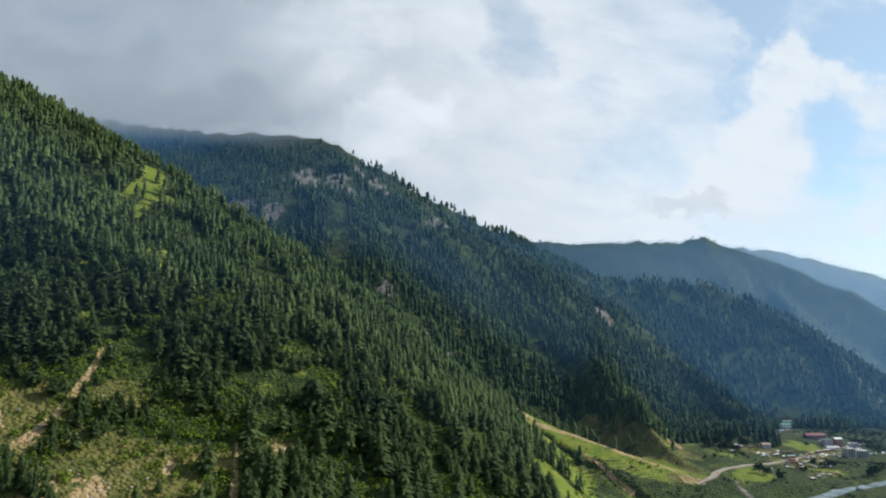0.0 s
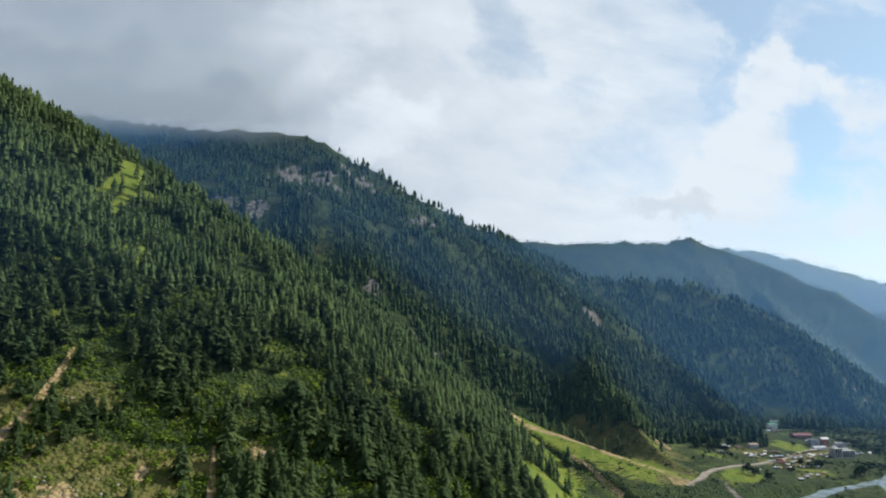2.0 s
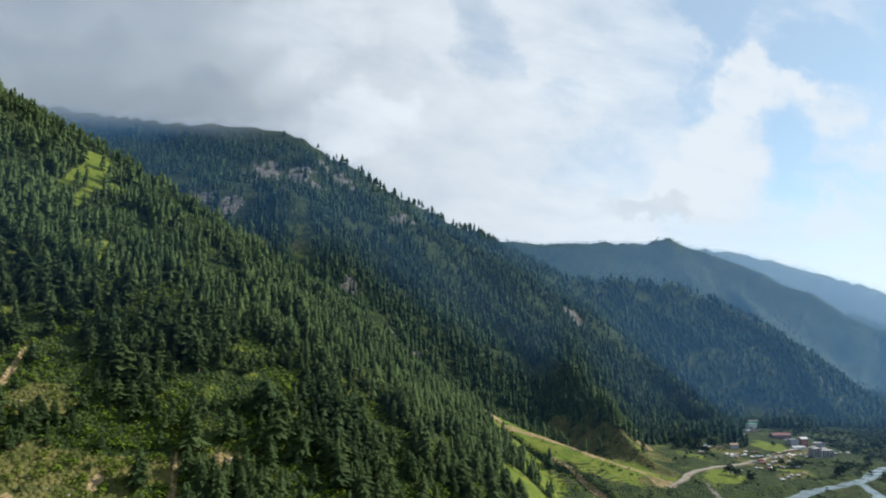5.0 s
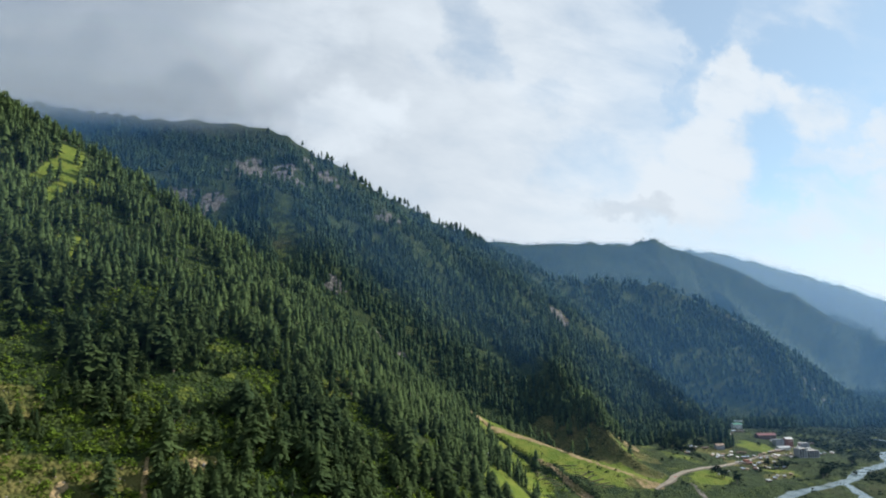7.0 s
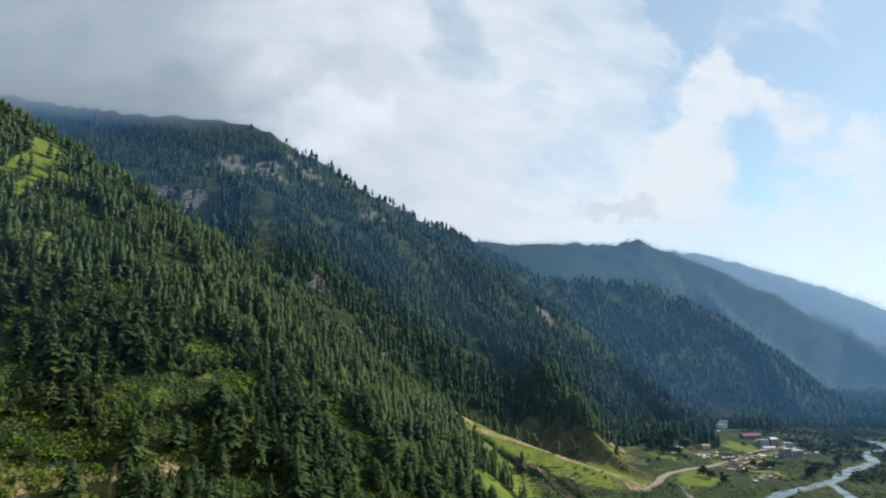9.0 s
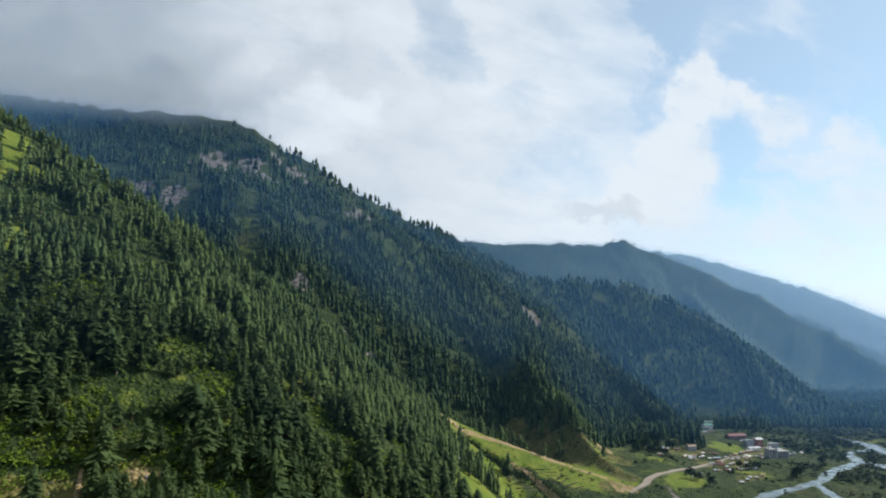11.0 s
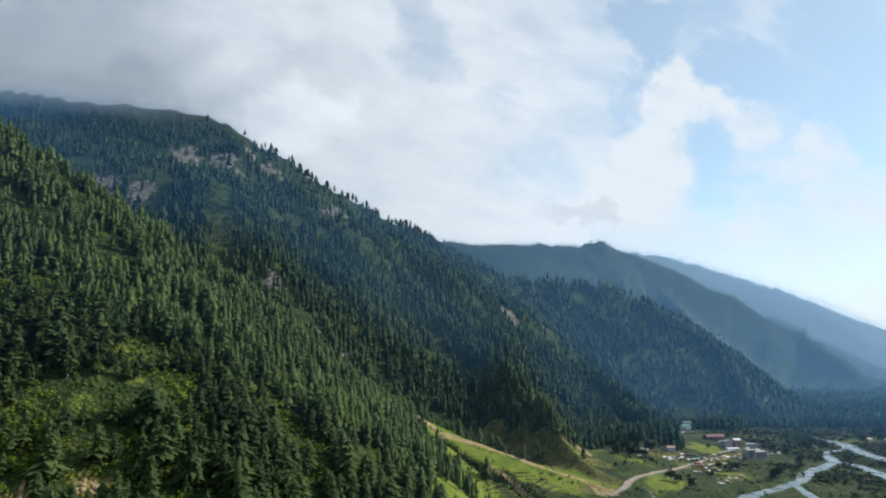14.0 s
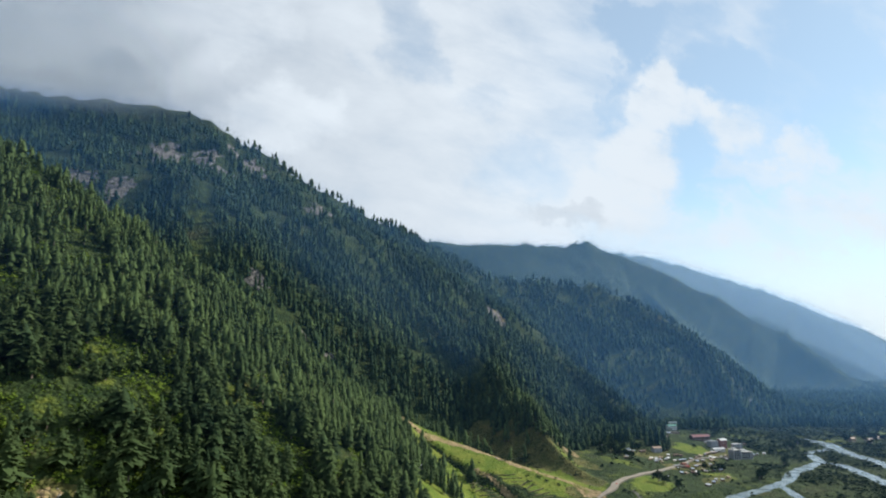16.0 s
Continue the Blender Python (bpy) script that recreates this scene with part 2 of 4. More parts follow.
def ground_nodes(n):
    p = where(n)
    cover = n.add("ShaderNodeSeparateColor")
    attr = n.add("ShaderNodeAttribute")
    attr.attribute_name = "cover"
    n.plug(cover.inputs[0], attr.outputs["Color"])
    meadow, soil, rock = cover.outputs
    dry = attr.outputs["Alpha"]
    big, mid, fine = n.noise(p, 0.012, 5), n.noise(p, 0.07, 5, 0.6), n.noise(p, 0.45, 5, 0.65)
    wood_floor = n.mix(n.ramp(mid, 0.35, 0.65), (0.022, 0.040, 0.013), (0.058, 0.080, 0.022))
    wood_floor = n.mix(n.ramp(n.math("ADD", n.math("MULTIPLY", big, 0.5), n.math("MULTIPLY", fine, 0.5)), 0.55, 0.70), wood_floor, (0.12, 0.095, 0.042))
    # gaps between low tufts: their shade is put into the colour
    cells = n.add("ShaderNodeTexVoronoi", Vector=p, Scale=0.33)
    tuft_gap = n.ramp(cells.outputs[0], 0.15, 0.75)
    wood_floor = n.mix(n.math("MULTIPLY", tuft_gap, 0.55), wood_floor, (0.014, 0.026, 0.010))
    grass = n.mix(n.ramp(mid, 0.3, 0.7), (0.085, 0.135, 0.018), (0.150, 0.175, 0.028))
    grass = n.mix(n.ramp(fine, 0.48, 0.78, 0.0, 0.40), grass, (0.21, 0.18, 0.05))
    dirt = n.mix(n.ramp(fine, 0.3, 0.7), (0.20, 0.145, 0.070), (0.36, 0.27, 0.15))
    dirt = n.mix(n.ramp(mid, 0.50, 0.66, 0.0, 0.8), dirt, (0.12, 0.125, 0.032))
    cliff = n.mix(n.ramp(n.noise(p, 0.13, 6, 0.7, 0.6), 0.35, 0.68), (0.060, 0.060, 0.055), (0.25, 0.225, 0.195))
    edge = n.math("MULTIPLY", n.math("SUBTRACT", n.math("ADD", n.math("MULTIPLY", fine, 0.5), n.math("MULTIPLY", mid, 0.5)), 0.5), 1.6)
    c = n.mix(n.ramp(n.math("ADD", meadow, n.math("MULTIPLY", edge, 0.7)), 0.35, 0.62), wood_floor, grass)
    scrub = n.mix(n.ramp(mid, 0.3, 0.7), (0.075, 0.088, 0.024), (0.135, 0.122, 0.042))
    scrub = n.mix(n.ramp(fine, 0.60, 0.76, 0.0, 0.7), scrub, (0.23, 0.185, 0.100))
    # the same gap shade darkens the scrub colour
    scrub = n.mix(n.math("MULTIPLY", tuft_gap, n.ramp(mid, 0.62, 0.42, 0.0, 0.45)), scrub, (0.030, 0.042, 0.016))
    c = n.mix(n.ramp(n.math("ADD", dry, edge), 0.35, 0.62), c, scrub)
    c = n.mix(n.ramp(n.math("ADD", soil, edge), 0.38, 0.60), c, dirt)
    c = n.mix(n.ramp(n.math("ADD", rock, edge), 0.40, 0.58), c, cliff)
    return surface(n, c, 0.95, n.math("SUBTRACT", n.math("ADD", fine, n.math("MULTIPLY", mid, 2.0)), n.math("MULTIPLY", tuft_gap, n.math("SUBTRACT", 1.2, n.math("MULTIPLY", meadow, 1.0)))), 0.8, 1.5, gloss=0.1)


def leaf_nodes(dark, light, spread=1.0):
    def build(n):
        tint = n.add("ShaderNodeAttribute")
        tint.attribute_name = "tint"
        geo = n.add("ShaderNodeNewGeometry")
        own = n.add("ShaderNodeObjectInfo").outputs["Random"]
        v = n.math("ADD", n.math("MULTIPLY", tint.outputs["Fac"], 0.55), n.math("MULTIPLY", geo.outputs["Random Per Island"], 0.16))
        v = n.math("ADD", v, n.math("MULTIPLY", own, 0.15))
        v = n.math("ADD", v, n.math("MULTIPLY", n.math("SUBTRACT", n.noise(geo.outputs["Position"], 0.9, 3, 0.6), 0.5), 0.5), clamp=True)
        c = n.mix(v, dark, light)
        solid = surface(n, c, 0.9, gloss=0.06)
        thin = n.add("ShaderNodeBsdfTranslucent", Color=c)
        both = n.add("ShaderNodeMixShader", Fac=0.27)
        n.tree.links.new(solid, both.inputs[1])
        n.tree.links.new(thin.outputs[0], both.inputs[2])
        return both.outputs[0]
    return build


def bark_nodes(n):
    p = where(n)
    return surface(n, n.mix(n.noise(p, 2.5, 5), (0.10, 0.075, 0.055), (0.26, 0.22, 0.18)), 0.95, n.noise(p, 6, 4), 0.5, 0.1)


def plain(a, b, scale=1.0, rough_value=0.85, gloss=0.2, metal=0.0, bump=0.1):
    def build(n):
        p = where(n)
        v = n.math("ADD", n.math("MULTIPLY", n.noise(p, scale, 5, 0.6), 0.65), n.math("MULTIPLY", n.noise(p, scale * 7, 4, 0.6), 0.35))
        return surface(n, n.mix(n.ramp(v, 0.3, 0.7), a, b), rough_value, n.noise(p, scale * 5, 4), 0.4, bump, gloss=gloss, metal=metal)
    return build


def water_nodes(n):
    p = where(n)
    c = n.mix(n.ramp(n.noise(p, 0.05, 5), 0.3, 0.7), (0.11, 0.15, 0.155), (0.19, 0.235, 0.235))
    foam = n.ramp(n.noise(p, 0.35, 6, 0.7), 0.60, 0.74)
    c = n.mix(foam, c, (0.38, 0.42, 0.42))
    return surface(n, c, 0.25, n.noise(p, 0.7, 5, 0.65), 0.35, 0.4, gloss=0.5)


def haze_nodes(colour, ragged=0.3, size=0.004):
    """A thin sheet that stands for haze and cloud: mostly clear, it scatters a little light; its thickness lies in the
    mesh.
    """
    def build(n):
        p = where(n)
        thick = n.add("ShaderNodeAttribute")
        thick.attribute_name = "thick"
        lumps = n.math("SUBTRACT", n.noise(p, size, 6, 0.55, 0.3), 0.5)
        fac = n.math("MULTIPLY", thick.outputs["Fac"], n.math("ADD", 1.0, n.math("MULTIPLY", lumps, ragged)), clamp=True)
        a = n.add("ShaderNodeBsdfDiffuse", Color=(*colour, 1))
        b = n.add("ShaderNodeBsdfTranslucent", Color=(*colour, 1))
        air = n.add("ShaderNodeMixShader", Fac=0.5)
        n.tree.links.new(a.outputs[0], air.inputs[1])
        n.tree.links.new(b.outputs[0], air.inputs[2])
        clear = n.add("ShaderNodeBsdfTransparent")
        out = n.add("ShaderNodeMixShader", Fac=fac)
        n.tree.links.new(clear.outputs[0], out.inputs[1])
        n.tree.links.new(air.outputs[0], out.inputs[2])
        return out.outputs[0]
    return build


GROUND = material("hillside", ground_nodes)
NEEDLES = material("needles", leaf_nodes((0.018, 0.039, 0.022), (0.126, 0.180, 0.060)))
BUSH = material("bush_leaves", leaf_nodes((0.048, 0.092, 0.013), (0.175, 0.240, 0.030)))
# valley leaves, far darker than BUSH: cloud shade is put into the colour
SHADED_BUSH = material("shaded_bush_leaves", leaf_nodes((0.007, 0.017, 0.010), (0.023, 0.041, 0.017)))
BARK = material("bark", bark_nodes)
WATER = material("glacial_water", water_nodes)


# ---- meshes ----
def raw_mesh(name, verts, faces, mats, tint=None, which=None):
    """A mesh from arrays of vertices and triangles or quads."""
    verts, faces = np.asarray(verts, np.float32), np.asarray(faces, np.int32)
    me = bpy.data.meshes.new(name)
    k = faces.shape[1]
    me.vertices.add(len(verts))
    me.vertices.foreach_set("co", verts.ravel())
    me.loops.add(faces.size)
    me.loops.foreach_set("vertex_index", faces.ravel())
    me.polygons.add(len(faces))
    me.polygons.foreach_set("loop_start", np.arange(0, faces.size, k, dtype=np.int32))
    for m in mats:
        me.materials.append(m)
    if which is not None:
        me.polygons.foreach_set("material_index", np.asarray(which, np.int32))
    if tint is not None:
        me.attributes.new("tint", "FLOAT", "POINT").data.foreach_set("value", np.asarray(tint, np.float32))
    me.update(calc_edges=True)
    return me


def part(name, bm, mat, parent=None, label=""):
    me = bpy.data.meshes.new(name)
    bm.to_mesh(me)
    bm.free()
    me.materials.append(mat)
    ob = new(name, me)
    ob.parent = parent
    if label:
        ob["label"] = label
    return ob


def cover_at(x, y):
    """What covers the ground: bright meadow, bare soil, rock, and how thick the wood stands."""
    z = height(x, y)
    meadow, soil, rock, dry = np.zeros_like(x), np.zeros_like(x), np.zeros_like(x), np.zeros_like(x)
    edge = np.interp(x, [330, 420, 450, 480, 510, 565, 585, 600, 640, 760, 900, 1000, 1500], [960, 1060, 1100, 1092, 1050, 1050, 1130, 1205, 1225, 1236, 1300, 1335, 1325])
    low = np.where((x > 340) & (y > 930) & (y > edge - 5), 21.0, np.where(x > 340, 40.0, 34.0))
    wood = np.clip((z - low) / 14, 0, 1)
    wood = np.maximum(wood, np.where(x > 340, np.clip((y - edge) / 25, 0, 1) * (z > 0.6), 0))

    def patch(cx, cy, rx, ry, turn=0.0, ragged=0.35):
        c, s = math.cos(radians(turn)), math.sin(radians(turn))
        a, b = ((x - cx) * c + (y - cy) * s) / rx, ((y - cy) * c - (x - cx) * s) / ry
        return np.clip(1.5 - (a * a + b * b) + ragged * (rough(x, y, min(rx, ry) * 0.6, 11) + 0.8 * rough(x, y, min(rx, ry) * 0.22, 16)), 0, 1)

    def strip(line, ragged=0.5):
        d, w = along(x, y, line)
        return np.clip(1.5 - d / w + ragged * rough(x, y, 9, 12), 0, 1)

    for p in MEADOWS:
        m = patch(*p)
        meadow, wood = np.maximum(meadow, m), wood * (1 - (0.98 if p[0] > 50 else 0.90) * m)
    for p in GLADES:
        m = patch(*p)
        meadow, wood = np.maximum(meadow, 0.44 * m), wood * (1 - 0.40 * m)
    for p in GREEN_GULLIES:
        m = patch(*p, ragged=0.8)
        meadow, wood = np.maximum(meadow, 0.38 * m), wood * (1 - 0.85 * m)
    for p in BARE:
        m = patch(*p)
        dry, wood = np.maximum(dry, m), wood * (1 - 0.90 * m)
    for line in TRACKS:
        m = strip(line)
        soil, wood = np.maximum(soil, m), wood * (1 - m)
        d, w = along(x, y, line)
        wood = wood * np.clip((d - w) / 5, 0, 1)
    for p in SLIPS:
        m = patch(*p, ragged=0.8)
        soil, wood = np.maximum(soil, m), wood * (1 - m)
    d, w = along(x, y, GULLY)
    meadow, dry = meadow * np.clip(d / w - 0.3, 0, 1), dry * np.clip(d / w, 0, 1)
    d, w = along(x, y, STREAM)
    rock = np.maximum(rock, 0.7 * np.clip(1.4 - d / w + 0.4 * rough(x, y, 6, 13), 0, 1))
    for p in CRAGS:
        m = patch(*p, ragged=0.9)
        m = m * np.clip(0.95 + 0.8 * rough(x, y, 16, 17) + 0.7 * rough(x, y, 7, 18), 0, 1)
        rock, wood = np.maximum(rock, m), wood * (1 - 0.88 * m)
    low = z < low
    meadow = np.where(low, np.maximum(meadow, 0.16 + 0.42 * rough(x, y, 45, 14)), meadow)
    # grass taken off the river flats: cloud shade put into the ground colour
    meadow = np.where((x > 560) & (y < 1000 + 0.35 * (x - 640)), meadow * np.clip((700 - x) / 140, 0, 1), meadow)
    meadow = np.maximum(meadow, 0.9 * patch(598, 1040, 26, 34, 30))
    for line in RIVER.values():
        d, w = along(x, y, line)
        bank = np.where(z < 8, np.clip(1.45 - d / (w + 1) + 0.5 * rough(x, y, 14, 15), 0, 1), 0)
        rock, wood, meadow = np.maximum(rock, 0.38 * bank), wood * (d > w + 8), meadow * (1 - bank)
    # thin, high ground near the cloud carries fewer trees
    wood = wood * np.clip(1.25 - np.clip(np.where(y > 2400, 0, z) - 560, 0, 400) / 135, 0.10 * (z < 670), 1)
    wood = wood * np.where((z > 330) & (y < 1750) & (y > 1150), np.clip(0.78 + 1.0 * rough(x, y, 55, 19) + 0.6 * rough(x, y, 20, 20), 0.12, 1), 1)
    return meadow, soil, rock, dry, wood


MEADOWS = [  # centre, half-lengths, turn
    (-393, 770, 26, 20, 20), (-367, 736, 18, 30, 0), (-349, 685, 9, 34, 0), (-324, 732, 16, 14, 0), (-347, 726, 18, 16, 0), (-372, 712, 10, 40, 0), (-290, 613, 13, 18, 0), (-272, 598, 11, 18, 0), (-249, 551, 10, 16, 0), (-404, 762, 20, 16, 0),
    (138, 792, 22, 26, 0), (141, 759, 22, 26, 0), (104, 622, 22, 26, 0), (158, 744, 22, 26, 0), (92, 582, 22, 26, 0), (121, 615, 22, 26, 0), (148, 828, 22, 26, 0),
    (134, 775, 20, 24, 0), (141, 747, 20, 24, 0), (103, 621, 20, 24, 0), (144, 704, 20, 24, 0), (112, 612, 20, 24, 0), (146, 673, 20, 24, 0),
    (170, 850, 80, 62, -25), (250, 815, 80, 50, -25), (130, 800, 42, 36, 0), 
    (316, 866, 22, 18, 0), (392, 800, 34, 22, 40),
]
GREEN_GULLIES = [(-202, 1153, 16, 46, 0), (-188, 1106, 16, 40, 0), (-178, 1065, 18, 40, 0), (-207, 1124, 16, 40, 15), (-243, 1215, 12, 40, 0), (470, 1560, 16, 60, 20), (250, 1500, 18, 50, 10), (536, 1823, 26, 60, 20)]
GLADES = [
    (-194, 497, 7, 6, 0), (-172, 491, 9, 9, 0), (-160, 526, 11, 12, 0), (-137, 532, 13, 6, 0), (-190, 448, 7, 9, 0), (-167, 465, 9, 12, 0), (-167, 441, 11, 6, 0), (-137, 479, 13, 9, 0), (-119, 509, 7, 12, 0), (-245, 473, 9, 6, 0), (-285, 477, 11, 9, 0), (-186, 570, 13, 12, 0), (-98, 499, 7, 6, 0), (-79, 489, 9, 9, 0), (-157, 575, 11, 12, 0), (-233, 514, 13, 6, 0), (-108, 457, 7, 9, 0), (-310, 488, 9, 12, 0),
    (-290, 492, 10, 9, 0), (-156, 560, 12, 10, 0), (-127, 544, 14, 14, 0), (-43, 565, 22, 34, -40), (-20, 640, 14, 50, -30), (-330, 520, 30, 40, 0),
    (40, 800, 24, 20, 0), (-110, 1000, 20, 60, 0), (60, 930, 30, 40, 0),
]
BARE = [
    (-268, 385, 34, 26, 0), (-205, 378, 30, 26, 0), (-172, 388, 32, 22, 0), (-150, 415, 24, 9, 30), (-222, 425, 22, 12, 40),
    (-186, 345, 60, 24, 0), (290, 770, 20, 12, 0), (-112, 440, 14, 7, 0), (330, 880, 14, 40, 20), (500, 1003, 50, 16, 30), (560, 962, 60, 14, 40), (520, 868, 44, 12, 38), (640, 1030, 50, 12, 33), (500, 935, 30, 14, 40), (150, 905, 60, 22, -20), (228, 978, 24, 22, 0), (251, 935, 24, 26, 0), (271, 893, 20, 28, 0), (281, 855, 16, 24, 0), (257, 900, 22, 18, 0), (293, 865, 12, 20, 0), (303, 831, 12, 18, 0), (309, 811, 12, 16, 0), (318, 799, 14, 14, 0),
]
SLIPS = [  # small bare slides of earth
    (384, 1447, 16, 34, 20), (-199, 360, 9, 9, 0), (-221, 344, 8, 12, 0), (-272, 372, 9, 9, 0), (-171, 395, 3, 6, 0), (-437, 591, 7, 9, 0), (-112, 440, 7, 3, 0), (300, 770, 12, 9, 0), (330, 905, 8, 18, 20),
    (-300, 470, 5, 9, 0), (-156, 566, 4, 4, 0), (10, 770, 5, 3, 0), (-70, 600, 3, 4, 0), (-30, 640, 3, 4, 0),
]
STREAM = [(352, 775, 2.5), (355, 767, 3), (350, 745, 4), (348, 729, 5), (352, 690, 5)]
TRACKS = [  # plan points and half-width
    [(-255, 462, 0.8), (-248, 440, 2.2), (-244, 412, 2.6), (-243, 390, 3.0), (-246, 366, 4.0)],
    [(-141, 430, 2.0), (-134, 410, 2.5), (-126, 390, 3.0)],
    [(-130, 426, 1.5), (-112, 442, 1.5)],
    [(106, 866, 6), (123, 853, 6), (160, 850, 5), (194, 835, 4.5), (225, 816, 4), (255, 800, 3), (286, 791, 3), (300, 774, 5), (309, 763, 7)],
    [(174, 801, 1.5), (189, 790, 2), (205, 763, 2.5), (219, 736, 3)],
]
CRAGS = [
    (-315, 1339, 31, 49, 0), (-179, 1505, 48, 46, 10), (-229, 1369, 42, 40, 0), (-209, 1509, 50, 27, 0), (-254, 1266, 20, 30, 0), (-21, 1406, 36, 49, 0), (-387, 1145, 31, 35, 0), (-330, 1140, 22, 30, 0), (-92, 1045, 16, 22, 0), (331, 1532, 16, 37, 20), (384, 1447, 23, 44, 20), (1039, 1568, 12, 37, 10), (1061, 1534, 10, 33, 10),
    (-360, 1300, 16, 18, 0), (-27, 1006, 9, 9, 0), (15, 1006, 9, 9, 0), (-30, 690, 6, 6, 0), (-20, 791, 7, 9, 0), (13, 806, 7, 8, 0),
    (560, 1500, 12, 14, 0), (880, 1680, 10, 18, 0),
]


# ---- the ground ----
def make_ground():
    ahead = np.radians(np.linspace(-50, 50, 390))
    behind = np.radians(np.linspace(50, 310, 66))[1:-1]
    angles = np.concatenate([ahead, behind])
    r = np.concatenate([[12, 60, 120, 180, 230], np.geomspace(270, 1300, 385), np.geomspace(1304, 4900, 130)])
    aa, rr = np.meshgrid(angles, r)
    x, y = rr * np.sin(aa), rr * np.cos(aa)
    z = height(x, y)
    n, m = len(angles), len(r)
    verts = np.stack([x, y, z], -1).reshape(-1, 3)
    i, j = np.meshgrid(np.arange(m - 1), np.arange(n), indexing="ij")
    a, b = i * n + j, i * n + (j + 1) % n
    quads = np.stack([a, a + n, b + n, b], -1).reshape(-1, 4)
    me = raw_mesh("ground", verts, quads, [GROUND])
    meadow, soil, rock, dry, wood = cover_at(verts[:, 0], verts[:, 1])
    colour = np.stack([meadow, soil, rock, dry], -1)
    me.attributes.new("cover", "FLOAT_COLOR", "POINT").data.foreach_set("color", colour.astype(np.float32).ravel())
    me.polygons.foreach_set("use_smooth", np.ones(len(quads), bool))
    bm = bmesh.new()
    bm.from_mesh(me)
    bm.verts.ensure_lookup_table()
    bm.faces.new([bm.verts[k] for k in range(n)][::-1])
    bm.to_mesh(me)
    bm.free()
    tagged(new("ground", me), "steep green mountain flanks, meadows and a flat valley floor", "ground", kind="structure")


make_ground()


# ---- trees ----
def conifer(rng, whorls, spikes, slim=1.0, bare=0.12, trunk_sides=4, boughs=True):
    """A crown of drooping boughs round a ragged core, and a tapered trunk, one metre high: crown and trunk as (vertices, triangles)."""
    v, f = [], []
    blunt = 0.38 + 0.38 * rng.random()

    def reach(s):
        return 0.170 * slim * ((1 - s) ** blunt + 0.02) * min(1.0, 0.55 + 3.2 * s)

    def star(z, lift, radius, inner):
        base, turn = len(v), rng.random() * 6.28
        ox, oy = 0.015 * rng.standard_normal(2)
        v.append((ox, oy, min(1.0, z + lift)))
        for q in range(2 * spikes if not boughs else 7):
            a = turn + (math.pi * q / spikes if not boughs else 0.898 * q) + 0.25 * rng.standard_normal()
            out = radius * (0.60 + 0.70 * rng.random()) if q % 2 == 0 or boughs else radius * inner
            v.append((ox + out * math.cos(a), oy + out * math.sin(a), z - 0.2 * radius * rng.random()))
        n = len(v) - base - 1
        for q in range(n):
            f.append((base, base + 1 + q, base + 1 + (q + 1) % n))

    if boughs:
        for k in range(4):
            s = k / 4
            star(bare + (1 - bare) * s, (1 - bare) * 0.46, 0.58 * reach(s), 1.0)
        for k in range(whorls):
            s = (k + 0.8 * rng.random()) / whorls
            z, radius, turn = bare + (1 - bare) * s, reach(s) * (0.75 + 0.5 * rng.random()), rng.random() * 6.28
            for q in range(spikes):
                a = turn + 2 * math.pi * q / spikes + 0.3 * rng.standard_normal()
                out = radius * (0.70 + 0.65 * rng.random())
                wide, dz = 0.22 + 0.16 * rng.random(), 0.02 * rng.standard_normal()
                c, d = math.cos(a), math.sin(a)
                base = len(v)
                z0 = z + dz + 0.25 * out
                v.extend([(0.25 * out * c - wide * out * d, 0.25 * out * d + wide * out * c, z0),
                          (0.25 * out * c + wide * out * d, 0.25 * out * d - wide * out * c, z0 + 0.25 * out * (rng.random() - 0.5)),
                          (out * c, out * d, z + dz - 0.30 * out * rng.random())])
                f.append((base, base + 1, base + 2))
    else:
        for k in range(whorls):
            s = (k + 0.5 * rng.random()) / whorls
            star(bare + (1 - bare) * s, (1 - bare) / whorls * (1.7 + 0.5 * rng.random()), reach(s) * (0.8 + 0.4 * rng.random()), 0.5)
    t, g = [], []
    for z, radius in ((-0.08, 0.017), (0.45, 0.010), (0.93, 0.002)):
        for q in range(trunk_sides):
            a = 2 * math.pi * q / trunk_sides
            t.append((radius * math.cos(a), radius * math.sin(a), z))
    for k in range(2):
        for q in range(trunk_sides):
            a, b = k * trunk_sides + q, k * trunk_sides + (q + 1) % trunk_sides
            g += [(a, b, b + trunk_sides), (a, b + trunk_sides, a + trunk_sides)]
    return (np.array(v), np.array(f)), (np.array(t), np.array(g))


def clump(rng, leaves):
    """A bush of loose leafy tufts, one metre high and wide."""
    v, f = [], []
    for k in range(leaves):
        a, h = rng.random() * 6.28, rng.random()
        ring = 0.5 * math.sqrt(max(0.05, 1 - (h * 1.05) ** 2)) * (0.6 + 0.5 * rng.random())
        c = np.array((ring * math.cos(a), ring * math.sin(a), 0.08 + 0.8 * h))
        out = np.array((math.cos(a), math.sin(a), 0.5 + h))
        across = np.cross(out, rng.standard_normal(3))
        across /= np.linalg.norm(across)
        up = np.cross(across, out) / np.linalg.norm(out)
        size = (0.10 + 0.09 * rng.random()) * (22 / leaves) ** 0.4
        base = len(v)
        v += [c + size * across, c + size * up + 0.10 * out, c - size * across, c - size * up * 0.8]
        f += [(base, base + 1, base + 2), (base, base + 2, base + 3)]
    v, f = np.array(v), np.array(f)
    v[:, 2] -= v[:, 2].min() + 0.06
    return v, f


